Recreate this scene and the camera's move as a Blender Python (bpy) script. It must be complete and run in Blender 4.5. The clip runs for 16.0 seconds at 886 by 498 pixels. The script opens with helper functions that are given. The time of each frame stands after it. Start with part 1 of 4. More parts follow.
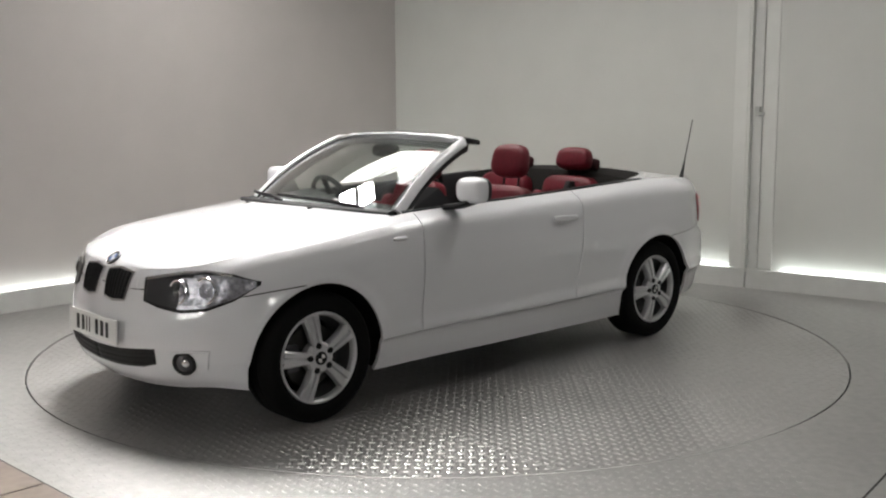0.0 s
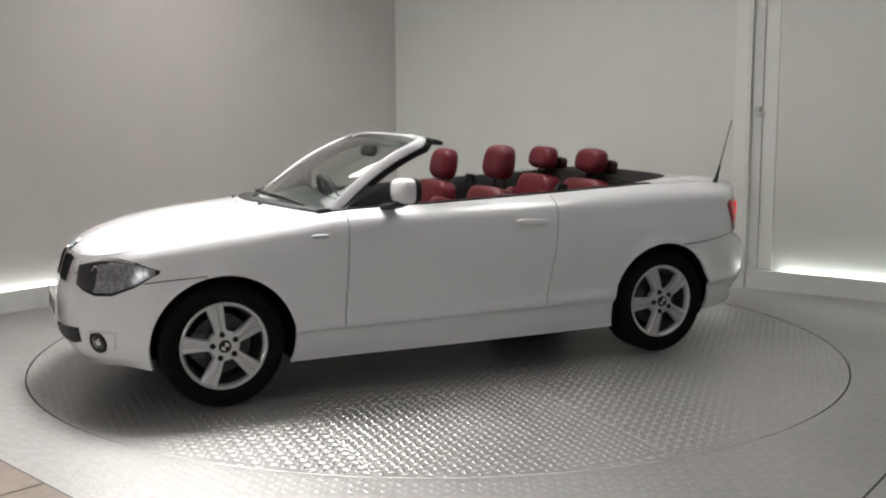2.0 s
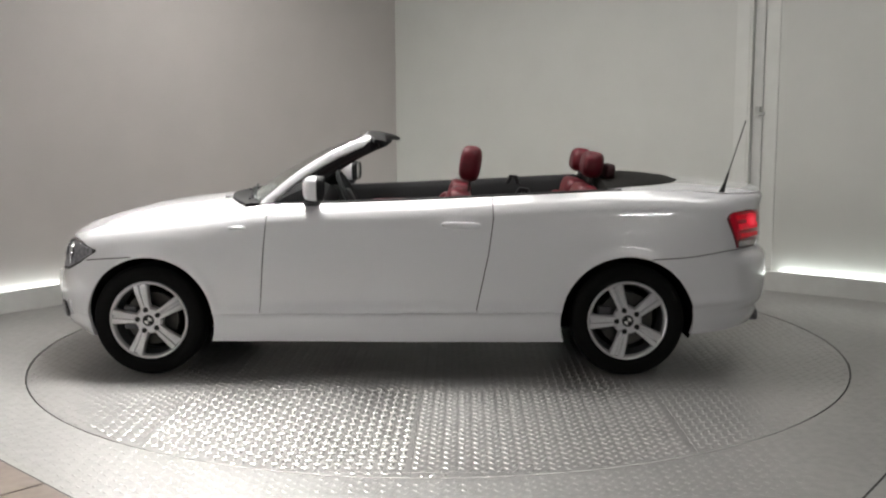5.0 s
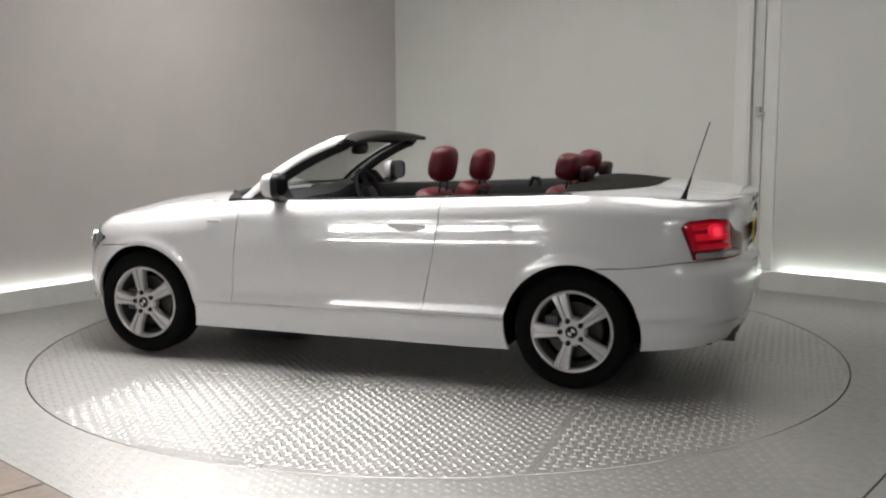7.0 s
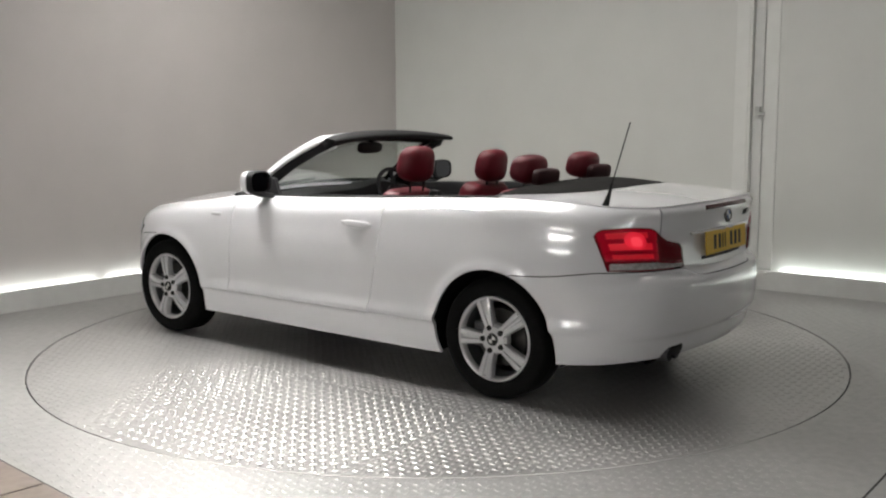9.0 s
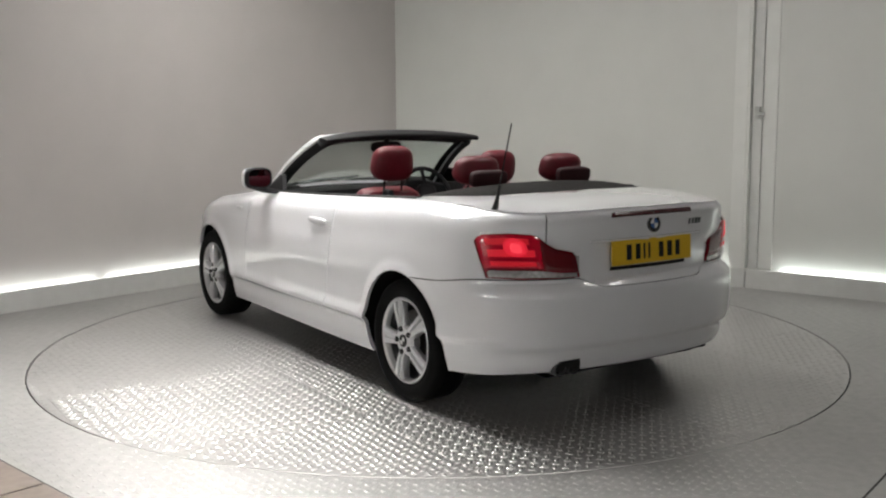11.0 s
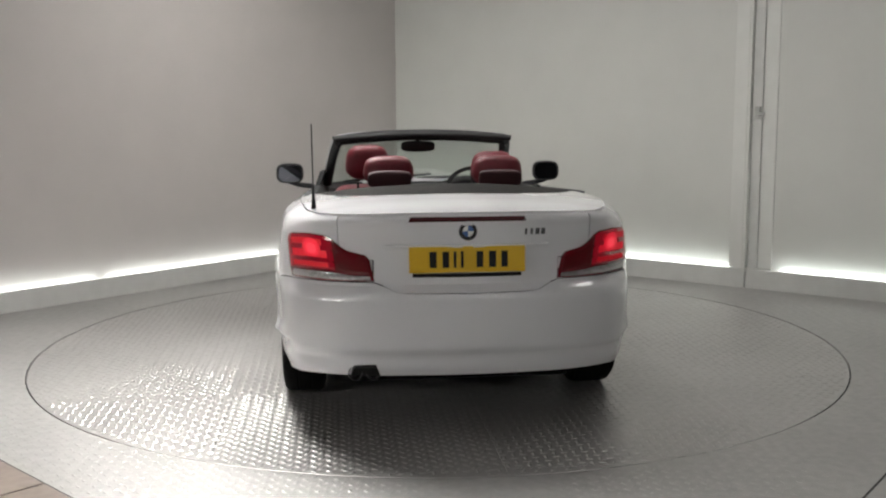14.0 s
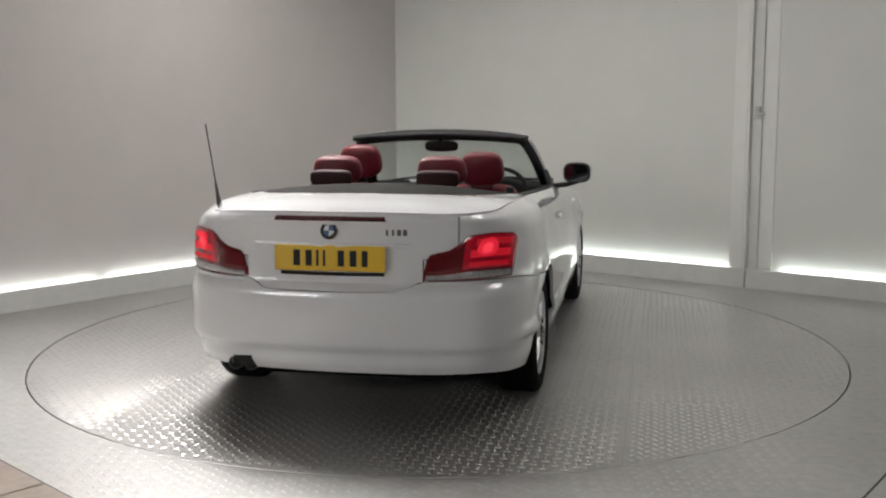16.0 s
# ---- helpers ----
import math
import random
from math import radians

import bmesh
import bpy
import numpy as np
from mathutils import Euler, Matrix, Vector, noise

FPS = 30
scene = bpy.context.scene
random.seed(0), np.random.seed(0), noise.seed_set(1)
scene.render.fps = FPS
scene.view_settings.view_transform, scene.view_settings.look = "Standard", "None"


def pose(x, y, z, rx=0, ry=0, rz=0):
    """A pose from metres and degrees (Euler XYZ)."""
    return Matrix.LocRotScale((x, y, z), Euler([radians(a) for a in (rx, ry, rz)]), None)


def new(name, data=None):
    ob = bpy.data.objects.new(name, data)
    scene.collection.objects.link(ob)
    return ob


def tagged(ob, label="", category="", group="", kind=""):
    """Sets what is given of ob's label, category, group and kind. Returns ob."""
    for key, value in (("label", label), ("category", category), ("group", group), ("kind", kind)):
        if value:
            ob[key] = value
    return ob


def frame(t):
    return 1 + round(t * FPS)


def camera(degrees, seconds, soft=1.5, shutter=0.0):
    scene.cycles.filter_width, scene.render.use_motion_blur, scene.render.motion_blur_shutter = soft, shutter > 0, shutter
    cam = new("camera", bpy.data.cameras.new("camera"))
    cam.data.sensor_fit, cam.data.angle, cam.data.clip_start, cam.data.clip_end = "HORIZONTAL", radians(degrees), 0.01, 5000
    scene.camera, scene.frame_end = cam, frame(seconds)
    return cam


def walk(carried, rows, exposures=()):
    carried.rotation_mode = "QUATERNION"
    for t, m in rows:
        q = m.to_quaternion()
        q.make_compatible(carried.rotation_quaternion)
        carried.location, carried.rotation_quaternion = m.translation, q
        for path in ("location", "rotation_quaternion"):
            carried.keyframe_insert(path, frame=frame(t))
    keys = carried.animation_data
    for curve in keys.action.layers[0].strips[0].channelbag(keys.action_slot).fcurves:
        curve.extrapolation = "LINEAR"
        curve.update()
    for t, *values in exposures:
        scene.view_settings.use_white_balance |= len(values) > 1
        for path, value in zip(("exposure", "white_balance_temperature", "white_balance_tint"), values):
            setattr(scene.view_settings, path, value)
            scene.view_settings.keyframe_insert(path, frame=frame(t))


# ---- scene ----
# camera on a tripod, standing still
cam = camera(48.56, 16.0, soft=2.2)
EYE = pose(0.0, -6.244, 1.432, 90 - 7.689, 0, -0.28) @ pose(0, 0, 0, 0, 0, -0.283)
walk(cam, [(0.0, EYE), (16.0, EYE)], exposures=[(0.0, 0.26), (16.0, 0.26)])

CEIL_Z = 3.7
# unseen lights: centre, size along and across, turn, tilt, glow, depth of the hood
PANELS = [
    (-0.6, 0.45, 3.5, 2.6, 1.3, -54.0, 0.0, 7.7, 0.09),
    # added fill over the east side to lift the right wall
    (1.9, -0.6, 3.6, 2.2, 0.8, -38.0, 0.0, 4.8, 0.09),
    # deep hood added to narrow its pool on the floor
    (-1.4, 0.05, 3.5, 0.85, 0.85, -10.0, -33.0, 132.0, 0.75),
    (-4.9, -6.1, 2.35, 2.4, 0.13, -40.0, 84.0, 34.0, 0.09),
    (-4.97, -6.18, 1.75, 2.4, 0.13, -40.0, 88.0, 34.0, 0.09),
    # added fill from behind right for the sides facing the camera
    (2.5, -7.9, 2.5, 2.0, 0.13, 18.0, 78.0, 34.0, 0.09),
]
LED_GLOW = 9.0

world = bpy.data.worlds.new("studio_dark")
scene.world = world
world.use_nodes = True
world.node_tree.nodes["Background"].inputs[0].default_value = (0.02, 0.02, 0.02, 1)
world.node_tree.nodes["Background"].inputs[1].default_value = 1.0


# ---- materials ----
def mat(name, col, rough=0.5, metal=0.0, vary=0.06, grain=40.0, bump=0.0, bump_scale=300.0, coat=0.0, col2=None, stain=1.5, spec=0.5):
    """Principled material with grain and broad stains in object space."""
    m = bpy.data.materials.new(name)
    m.use_nodes = True
    nt = m.node_tree
    b = nt.nodes["Principled BSDF"]
    tc = nt.nodes.new("ShaderNodeTexCoord")
    n1 = nt.nodes.new("ShaderNodeTexNoise")
    n1.inputs["Scale"].default_value = grain
    n1.inputs["Detail"].default_value = 4
    n2 = nt.nodes.new("ShaderNodeTexNoise")
    n2.inputs["Scale"].default_value = stain
    n2.inputs["Detail"].default_value = 3
    nt.links.new(tc.outputs["Object"], n1.inputs["Vector"])
    nt.links.new(tc.outputs["Object"], n2.inputs["Vector"])
    add = nt.nodes.new("ShaderNodeMath")
    add.operation = "ADD"
    nt.links.new(n1.outputs["Fac"], add.inputs[0])
    nt.links.new(n2.outputs["Fac"], add.inputs[1])
    ramp = nt.nodes.new("ShaderNodeMapRange")
    ramp.inputs[1].default_value, ramp.inputs[2].default_value = 0.7, 1.3
    nt.links.new(add.outputs[0], ramp.inputs[0])
    mix = nt.nodes.new("ShaderNodeMix")
    mix.data_type = "RGBA"
    lo = tuple(c * (1 - vary) for c in col)
    hi = tuple(min(1.0, c * (1 + vary)) for c in (col2 or col))
    mix.inputs[6].default_value = (*lo, 1)
    mix.inputs[7].default_value = (*hi, 1)
    nt.links.new(ramp.outputs[0], mix.inputs[0])
    nt.links.new(mix.outputs[2], b.inputs["Base Color"])
    rr = nt.nodes.new("ShaderNodeMapRange")
    rr.inputs[3].default_value, rr.inputs[4].default_value = rough * 0.88, min(1.0, rough * 1.12)
    nt.links.new(n2.outputs["Fac"], rr.inputs[0])
    nt.links.new(rr.outputs[0], b.inputs["Roughness"])
    b.inputs["Metallic"].default_value = metal
    b.inputs["Coat Weight"].default_value = coat
    b.inputs["Specular IOR Level"].default_value = spec
    b.inputs["Coat Roughness"].default_value = 0.04
    if bump:
        n3 = nt.nodes.new("ShaderNodeTexNoise")
        n3.inputs["Scale"].default_value = bump_scale
        nt.links.new(tc.outputs["Object"], n3.inputs["Vector"])
        bp = nt.nodes.new("ShaderNodeBump")
        bp.inputs["Strength"].default_value = bump
        bp.inputs["Distance"].default_value = 0.002
        nt.links.new(n3.outputs["Fac"], bp.inputs["Height"])
        nt.links.new(bp.outputs["Normal"], b.inputs["Normal"])
    return m


def glow(name, col, strength):
    m = bpy.data.materials.new(name)
    m.use_nodes = True
    b = m.node_tree.nodes["Principled BSDF"]
    b.inputs["Base Color"].default_value = (*col, 1)
    b.inputs["Emission Color"].default_value = (*col, 1)
    b.inputs["Emission Strength"].default_value = strength
    return m


def glass(name, col, rough=0.0, ior=1.45):
    m = bpy.data.materials.new(name)
    m.use_nodes = True
    b = m.node_tree.nodes["Principled BSDF"]
    b.inputs["Base Color"].default_value = (*col, 1)
    b.inputs["Transmission Weight"].default_value = 1.0
    b.inputs["Roughness"].default_value = rough
    b.inputs["IOR"].default_value = ior
    return m


# same paint on both walls; each side's light level and tint set as colour
M_WALL_L = mat("lit_wall_tone_warm", (0.45, 0.421, 0.405), 0.55, vary=0.03, grain=3.0, stain=0.5, bump=0.06, bump_scale=120)
M_WALL_R = mat("lit_wall_tone_cool", (0.56, 0.56, 0.53), 0.5, vary=0.03, grain=3.0, stain=0.5, bump=0.06, bump_scale=120)
M_WALL_DARK = mat("dark_grey_unseen", (0.10, 0.10, 0.105), 0.8, vary=0.12, grain=6, stain=0.8)
M_TRIM = mat("painted_trim", (0.62, 0.62, 0.59), 0.45, vary=0.03, grain=8)
M_PLINTH = mat("plinth_paint", (0.55, 0.55, 0.53), 0.45, vary=0.05, grain=12)
M_CEIL = mat("ceiling_paint", (0.5, 0.49, 0.48), 0.8, vary=0.04, grain=5)
M_STEEL = mat("treadplate_steel", (0.40, 0.392, 0.382), 0.33, metal=0.55, vary=0.14, grain=25, stain=1.2, bump=0.05, bump_scale=500)
M_STEEL2 = mat("floor_steel", (0.38, 0.374, 0.364), 0.40, metal=0.5, vary=0.14, grain=20, stain=0.9, bump=0.05, bump_scale=500)
M_TILE = mat("brown_floor_tile", (0.19, 0.15, 0.125), 0.45, vary=0.2, grain=18)
M_BLACKGAP = mat("dark_gap", (0.012, 0.012, 0.012), 0.9)
M_LED = glow("led_strip_white", (0.93, 1.0, 0.98), LED_GLOW)


# ---- mesh helpers ----
def link_bm(name, bm, material, parent=None, label="", smooth=False):
    me = bpy.data.meshes.new(name)
    bmesh.ops.recalc_face_normals(bm, faces=bm.faces)
    bm.to_mesh(me)
    bm.free()
    if smooth:
        for poly in me.polygons:
            poly.use_smooth = True
        me.set_sharp_from_angle(angle=radians(38))
    for m in (material if isinstance(material, (list, tuple)) else [material]):
        me.materials.append(m)
    ob = new(name, me)
    if parent is not None:
        ob.parent = parent
    if label:
        tagged(ob, label)
    return ob


def part(name, bm, material, parent, label="", smooth=False):
    return link_bm(name, bm, material, parent, label, smooth)


def box(bm, lo, hi, m=None, bevel=0.0):
    """A box between two corners, its edges bevelled."""
    c = [(a + b) / 2 for a, b in zip(lo, hi)]
    s = [abs(b - a) for a, b in zip(lo, hi)]
    r = bmesh.ops.create_cube(bm, size=1.0, matrix=Matrix.Translation(c) @ Matrix.Diagonal((*s, 1)))
    vs = r["verts"]
    if bevel:
        es = list({e for v in vs for e in v.link_edges})
        rb = bmesh.ops.bevel(bm, geom=es, offset=bevel, segments=2, affect="EDGES", profile=0.6)
        vs = list({v for f in rb["faces"] for v in f.verts} | {v for v in vs if v.is_valid})
    if m is not None:
        bmesh.ops.transform(bm, matrix=m, verts=[v for v in vs if v.is_valid])
    return bm


def boxed(lo, hi, m=None, bevel=0.0):
    return box(bmesh.new(), lo, hi, m, bevel)


# ---- room ----
CORNER = Vector((-0.43, 4.17, 0))
DIR_L = Vector((-3.235 + 0.43, 0.888 - 4.17, 0)).normalized()
DIR_R = Vector((3.432 + 0.43, 1.146 - 4.17, 0)).normalized()
SETBACK = 0.07


def wall_frame(direction, side):
    """Matrix whose x runs along the wall from the corner, y into the room, z up."""
    inward = Vector((-direction.y, direction.x, 0)) * side
    m = Matrix((direction, inward, Vector((0, 0, 1)))).transposed().to_4x4()
    m.translation = CORNER
    return m


WL = wall_frame(DIR_L, 1)
WR = wall_frame(DIR_R, -1)
LEN = 12.5
link = lambda name, bm, m, label: tagged(link_bm(name, bm, m), label, name.split("_")[0], kind="structure")
link("wall_north_west", boxed((-0.3, -0.25, 0), (LEN, -SETBACK, CEIL_Z), WL), M_WALL_L, "painted studio wall with dimmer, warmer light in its grey, washed by led light")
link("wall_north_east", boxed((-0.3 + 0.235, -0.25, 0), (LEN, -SETBACK, CEIL_Z), WR), M_WALL_R, "painted studio wall with paler, cooler light in its grey, washed by led light")
# unseen walls added to close the room behind the camera, dark to cut fill
link("wall_south_west", boxed((LEN, -0.3, 0), (LEN + 0.2, 10.4, CEIL_Z), WL), M_WALL_DARK, "unseen dark grey wall added to close the studio")
link("wall_south_east", boxed((10.35, -0.3, 0), (10.55, 13.0, CEIL_Z), WR), M_WALL_DARK, "unseen dark grey wall added to close the studio")
bm = bmesh.new()
bmesh.ops.create_cube(bm, size=1.0, matrix=Matrix.Translation((0, -4, CEIL_Z + 0.1)) @ Matrix.Diagonal((30, 30, 0.2, 1)))
link("ceiling", bm, M_CEIL, "matt grey studio ceiling")


def plinth(m, spans, leds, name):
    """Low base along a wall with an upstand lip, hiding a light strip behind it."""
    ob = None
    for a, b in spans:
        bm = bmesh.new()
        box(bm, (a, -SETBACK, 0.0), (b, -0.012, 0.128), m)
        box(bm, (a, -0.012, 0.0), (b, 0.0, 0.16), m, 0.003)
        ob = link(name, bm, M_PLINTH, "low grey skirting plinth with a light strip behind its lip")
        ob["category"] = "baseboard"
    for a, b in leds:
        bm = boxed((a, -0.055, 0.129), (b, -0.02, 0.146), m)
        s = tagged(link_bm("led_strip", bm, M_LED), "white led light strip lying on the skirting plinth", "light strip", "led strips on the plinths")


def along(m, x, y):
    return (m.inverted() @ Vector((x, y, 0))).x


SPLIT = along(WR, 2.575, 1.86)
plinth(WL, [(0.0, LEN)], [(0.12, 3.40), (3.50, 9.0)], "baseboard_west")
plinth(WR, [(0.08, SPLIT - 0.006), (SPLIT + 0.006, LEN)], [(0.2, SPLIT - 0.155), (SPLIT + 0.27, 9.0)], "baseboard_east")

# panelled post on the east wall: raised stile, shadow groove, jamb and latch
post = tagged(new("wall_post"), "pale painted wall post with a dark shadow groove and small latch", "post")
part("stile", boxed((SPLIT - 0.145, -SETBACK - 0.01, 0.165), (SPLIT - 0.03, -0.012, CEIL_Z), WR, 0.006), M_TRIM, post)
part("fillet", boxed((SPLIT - 0.026, -SETBACK - 0.01, 0.165), (SPLIT - 0.004, -0.002, CEIL_Z), WR, 0.005), M_TRIM, post)
part("jamb", boxed((SPLIT + 0.085, -SETBACK - 0.01, 0.165), (SPLIT + 0.20, -0.061, CEIL_Z), WR, 0.006), M_TRIM, post)
part("groove", boxed((SPLIT + 0.0, -SETBACK - 0.01, 0.165), (SPLIT + 0.08, -0.046, CEIL_Z), WR), M_PLINTH, post, "shadowed grey groove")
bm = boxed((SPLIT + 0.035, -SETBACK, 1.42), (SPLIT + 0.075, 0.0, 1.50), WR, 0.006)
box(bm, (SPLIT + 0.045, -0.005, 1.43), (SPLIT + 0.12, 0.012, 1.455), WR, 0.004)
part("latch", bm, mat("latch_grey", (0.38, 0.38, 0.36), 0.5), post, "small grey metal latch")

# lights out of view, overhead and behind the camera; two are added fill
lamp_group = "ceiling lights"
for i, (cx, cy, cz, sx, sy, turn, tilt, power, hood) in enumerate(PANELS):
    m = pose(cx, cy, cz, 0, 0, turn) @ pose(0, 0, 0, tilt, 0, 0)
    ob = tagged(new("unseen_light"), "white light set out of view with bright tubes behind cross bars", "ceiling light", lamp_group)
    bm = bmesh.new()
    for s in (-1, 1):
        box(bm, (-sx / 2 - 0.03, s * (sy / 2 + 0.015) - 0.015, -hood), (sx / 2 + 0.03, s * (sy / 2 + 0.015) + 0.015, -0.001), m)
        box(bm, (s * (sx / 2 + 0.015) - 0.015, -sy / 2, -hood), (s * (sx / 2 + 0.015) + 0.015, sy / 2, -0.001), m)
    for k in (-1, 1):
        box(bm, (k * sx / 6 - 0.02, -sy / 2, -0.085), (k * sx / 6 + 0.02, sy / 2, -0.05), m)
    box(bm, (-sx / 2 - 0.03, -sy / 2 - 0.03, -0.001), (sx / 2 + 0.03, sy / 2 + 0.03, 0.02), m)
    part("frame", bm, M_WALL_DARK if hood > 0.2 else M_TRIM, ob)
    for k in (-1, 1):
        p = m @ Vector((k * sx * 0.4, 0, 0.02))
        part("hanger", boxed((p.x - 0.008, p.y - 0.008, p.z), (p.x + 0.008, p.y + 0.008, CEIL_Z + 0.01)), M_TRIM, ob)
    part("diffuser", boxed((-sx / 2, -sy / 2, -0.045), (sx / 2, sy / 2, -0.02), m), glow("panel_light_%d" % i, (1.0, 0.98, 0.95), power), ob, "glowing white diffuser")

# ---- floor ----
R_TABLE = 2.474
THETA = lambda t: 222.844 - 8.73454 * t - 0.0354566 * t ** 2 + 0.000808913 * t ** 3
CAR_OFF = (0.2636, 0.0651)


PITCH = 0.0445


def tread(inside, base, pitch, turn, top):
    """Durbar tread: single lens-shaped bars, every other one turned, over the area given by inside()."""
    n = int(4.6 / pitch)
    i, j = np.meshgrid(np.arange(-n, n + 1), np.arange(-n, n + 1), indexing="ij")
    i, j = i.ravel(), j.ravel()
    a = radians(turn)
    cx = (i * math.cos(a) - j * math.sin(a)) * pitch
    cy = (i * math.sin(a) + j * math.cos(a)) * pitch
    keep = inside(cx, cy)
    i, j, cx, cy = i[keep], j[keep], cx[keep], cy[keep]
    ang = a + ((i + j) % 2) * math.pi / 2
    L, w = pitch * 0.42, pitch * 0.215
    unit = np.array([(-L, 0, 0), (-L / 3, -w, 0), (L / 3, -w, 0), (L, 0, 0), (L / 3, w, 0), (-L / 3, w, 0), (-L * 0.5, 0, top), (L * 0.5, 0, top)])
    quad = np.array([(1, 2, 7, 6), (4, 5, 6, 7)])
    tri = np.array([(0, 1, 6), (5, 0, 6), (2, 3, 7), (3, 4, 7)])
    c, s = np.cos(ang)[:, None], np.sin(ang)[:, None]
    x = cx[:, None] + unit[None, :, 0] * c - unit[None, :, 1] * s
    y = cy[:, None] + unit[None, :, 0] * s + unit[None, :, 1] * c
    z = np.broadcast_to(unit[None, :, 2] + base, x.shape)
    start = 8 * np.arange(len(cx))
    q = (start[:, None, None] + quad[None]).reshape(-1, 4)
    t3 = (start[:, None, None] + tri[None]).reshape(-1, 3)
    me = bpy.data.meshes.new("tread_relief")
    me.from_pydata(np.stack([x, y, z], -1).reshape(-1, 3).tolist(), [], q.tolist() + t3.tolist())
    return me


turntable = tagged(new("turntable"), "round turntable of square steel treadplate sheets set flush in the floor", "turntable")
bm = bmesh.new()
bmesh.ops.create_cone(bm, cap_ends=True, segments=160, radius1=R_TABLE - 0.007, radius2=R_TABLE - 0.007, depth=0.04, matrix=Matrix.Translation((0, 0, -0.0245)))
# plate coloured near black so the rim gap reads as shaded
part("deck_plate", bm, M_BLACKGAP, turntable)
# square sheets laid in a chequer, every other one with its tread turned
SHEET, SEAM_X, SEAM_Y = 1.22, 0.05, -0.03


def clip_poly(pts, nx, ny, d):
    """The part of a convex outline where nx*x + ny*y <= d."""
    out = []
    for a, b in zip(pts, pts[1:] + pts[:1]):
        da, db = nx * a[0] + ny * a[1] - d, nx * b[0] + ny * b[1] - d
        if da <= 0:
            out.append(a)
        if da * db < 0:
            f = da / (da - db)
            out.append((a[0] + (b[0] - a[0]) * f, a[1] + (b[1] - a[1]) * f))
    return out


rim_pts = [(math.cos(k * math.tau / 160) * (R_TABLE - 0.006), math.sin(k * math.tau / 160) * (R_TABLE - 0.006)) for k in range(160)]
for a in range(-3, 3):
    for b in range(-3, 3):
        x0, y0 = SEAM_X + a * SHEET + 0.0005, SEAM_Y + b * SHEET + 0.0005
        x1, y1 = x0 + SHEET - 0.001, y0 + SHEET - 0.001
        pts = rim_pts
        for lim in ((-1, 0, -x0), (1, 0, x1), (0, -1, -y0), (0, 1, y1)):
            pts = clip_poly(pts, *lim)
        if len(pts) < 3:
            continue
        bm = bmesh.new()
        up = [bm.verts.new((x, y, -0.002)) for x, y in pts]
        dn = [bm.verts.new((x, y, -0.004)) for x, y in pts]
        bm.faces.new(up)
        bm.faces.new(dn[::-1])
        for k in range(len(up)):
            n = (k + 1) % len(up)
            bm.faces.new((up[k], dn[k], dn[n], up[n]))
        sh = part("sheet", bm, M_STEEL, turntable)
        me = tread(lambda x, y: (np.hypot(x, y) < R_TABLE - 0.024) & (x > x0 + 0.010) & (x < x1 - 0.010) & (y > y0 + 0.010) & (y < y1 - 0.010), -0.002, PITCH, 0.0 if (a + b) % 2 else 45.0, 0.0027)
        me.materials.append(M_STEEL)
        ob = new("tread_relief", me)
        ob.parent = sh
        tagged(ob, "raised treadplate bars", kind="stuff")

# floor sheet with a round hole for the turntable
bm = bmesh.new()
ring = [bm.verts.new((math.cos(k * math.tau / 160) * (R_TABLE + 0.003), math.sin(k * math.tau / 160) * (R_TABLE + 0.003), 0)) for k in range(160)]
far = [bm.verts.new((math.cos(k * math.tau / 160) * 16, math.sin(k * math.tau / 160) * 16, 0)) for k in range(160)]
deep = [bm.verts.new((v.co.x, v.co.y, -0.06)) for v in ring]
for k in range(160):
    n = (k + 1) % 160
    bm.faces.new((ring[k], ring[n], far[n], far[k]))
    bm.faces.new((ring[n], ring[k], deep[k], deep[n]))
floor = tagged(link_bm("floor", bm, M_STEEL2), "grey steel treadplate floor round the turntable", "floor", kind="structure")
bm = bmesh.new()
bmesh.ops.create_circle(bm, cap_ends=True, segments=64, radius=R_TABLE + 0.1, matrix=Matrix.Translation((0, 0, -0.058)))
tagged(link_bm("pit_floor", bm, M_BLACKGAP), "dark pit under the turntable rim", "floor", kind="structure")


def around(x, y):
    r = np.hypot(x, y)
    return (r > R_TABLE + 0.03) & (r < 4.6) & (np.abs(x) < 3.6) & (y < 1.2) & (y > -2.95) & (y > -3.946 - 0.926 * x) & (y > -4.70 + 1.246 * x)


me = tread(around, -0.001, PITCH, 45.0, 0.0022)
me.materials.append(M_STEEL2)
tagged(new("floor_tread", me), "raised bars of the steel treadplate floor", "floor", kind="stuff")


# brown tiles beyond the edge of the steel floor
EDGE_A = Vector((-1.868, -2.216, 0))
E_DIR = Vector((0.679, -0.629, 0)).normalized()
TILE_M = Matrix((E_DIR, Vector((-E_DIR.y, E_DIR.x, 0)), Vector((0, 0, 1)))).transposed().to_4x4()
TILE_M.translation = EDGE_A
tile_floor = tagged(new("tile_floor"), "brown floor tiles with dark joints beyond the steel floor", "floor", kind="structure")
bm = boxed((-2.17, -2.69, 0.0005), (2.61, -0.004, 0.0012), TILE_M)
part("joint_bed", bm, M_BLACKGAP, tile_floor, "dark tile joints")
bm = boxed((-0.213, -0.327, 0.0), (0.213, 0.0, 0.007), None, 0.003)
tile_mesh = part("tile", bm, M_TILE, tile_floor)
tile_mesh.matrix_basis = TILE_M @ Matrix.Translation((0.217, -0.016, 0.001))
for a in range(-5, 6):
    for b in range(0, 8):
        if (a, b) == (0, 0):
            continue
        t = new("tile", tile_mesh.data)
        t.parent = tile_floor
        t.matrix_basis = TILE_M @ Matrix.Translation((0.217 + a * 0.438, -0.016 - b * 0.336, 0.001))
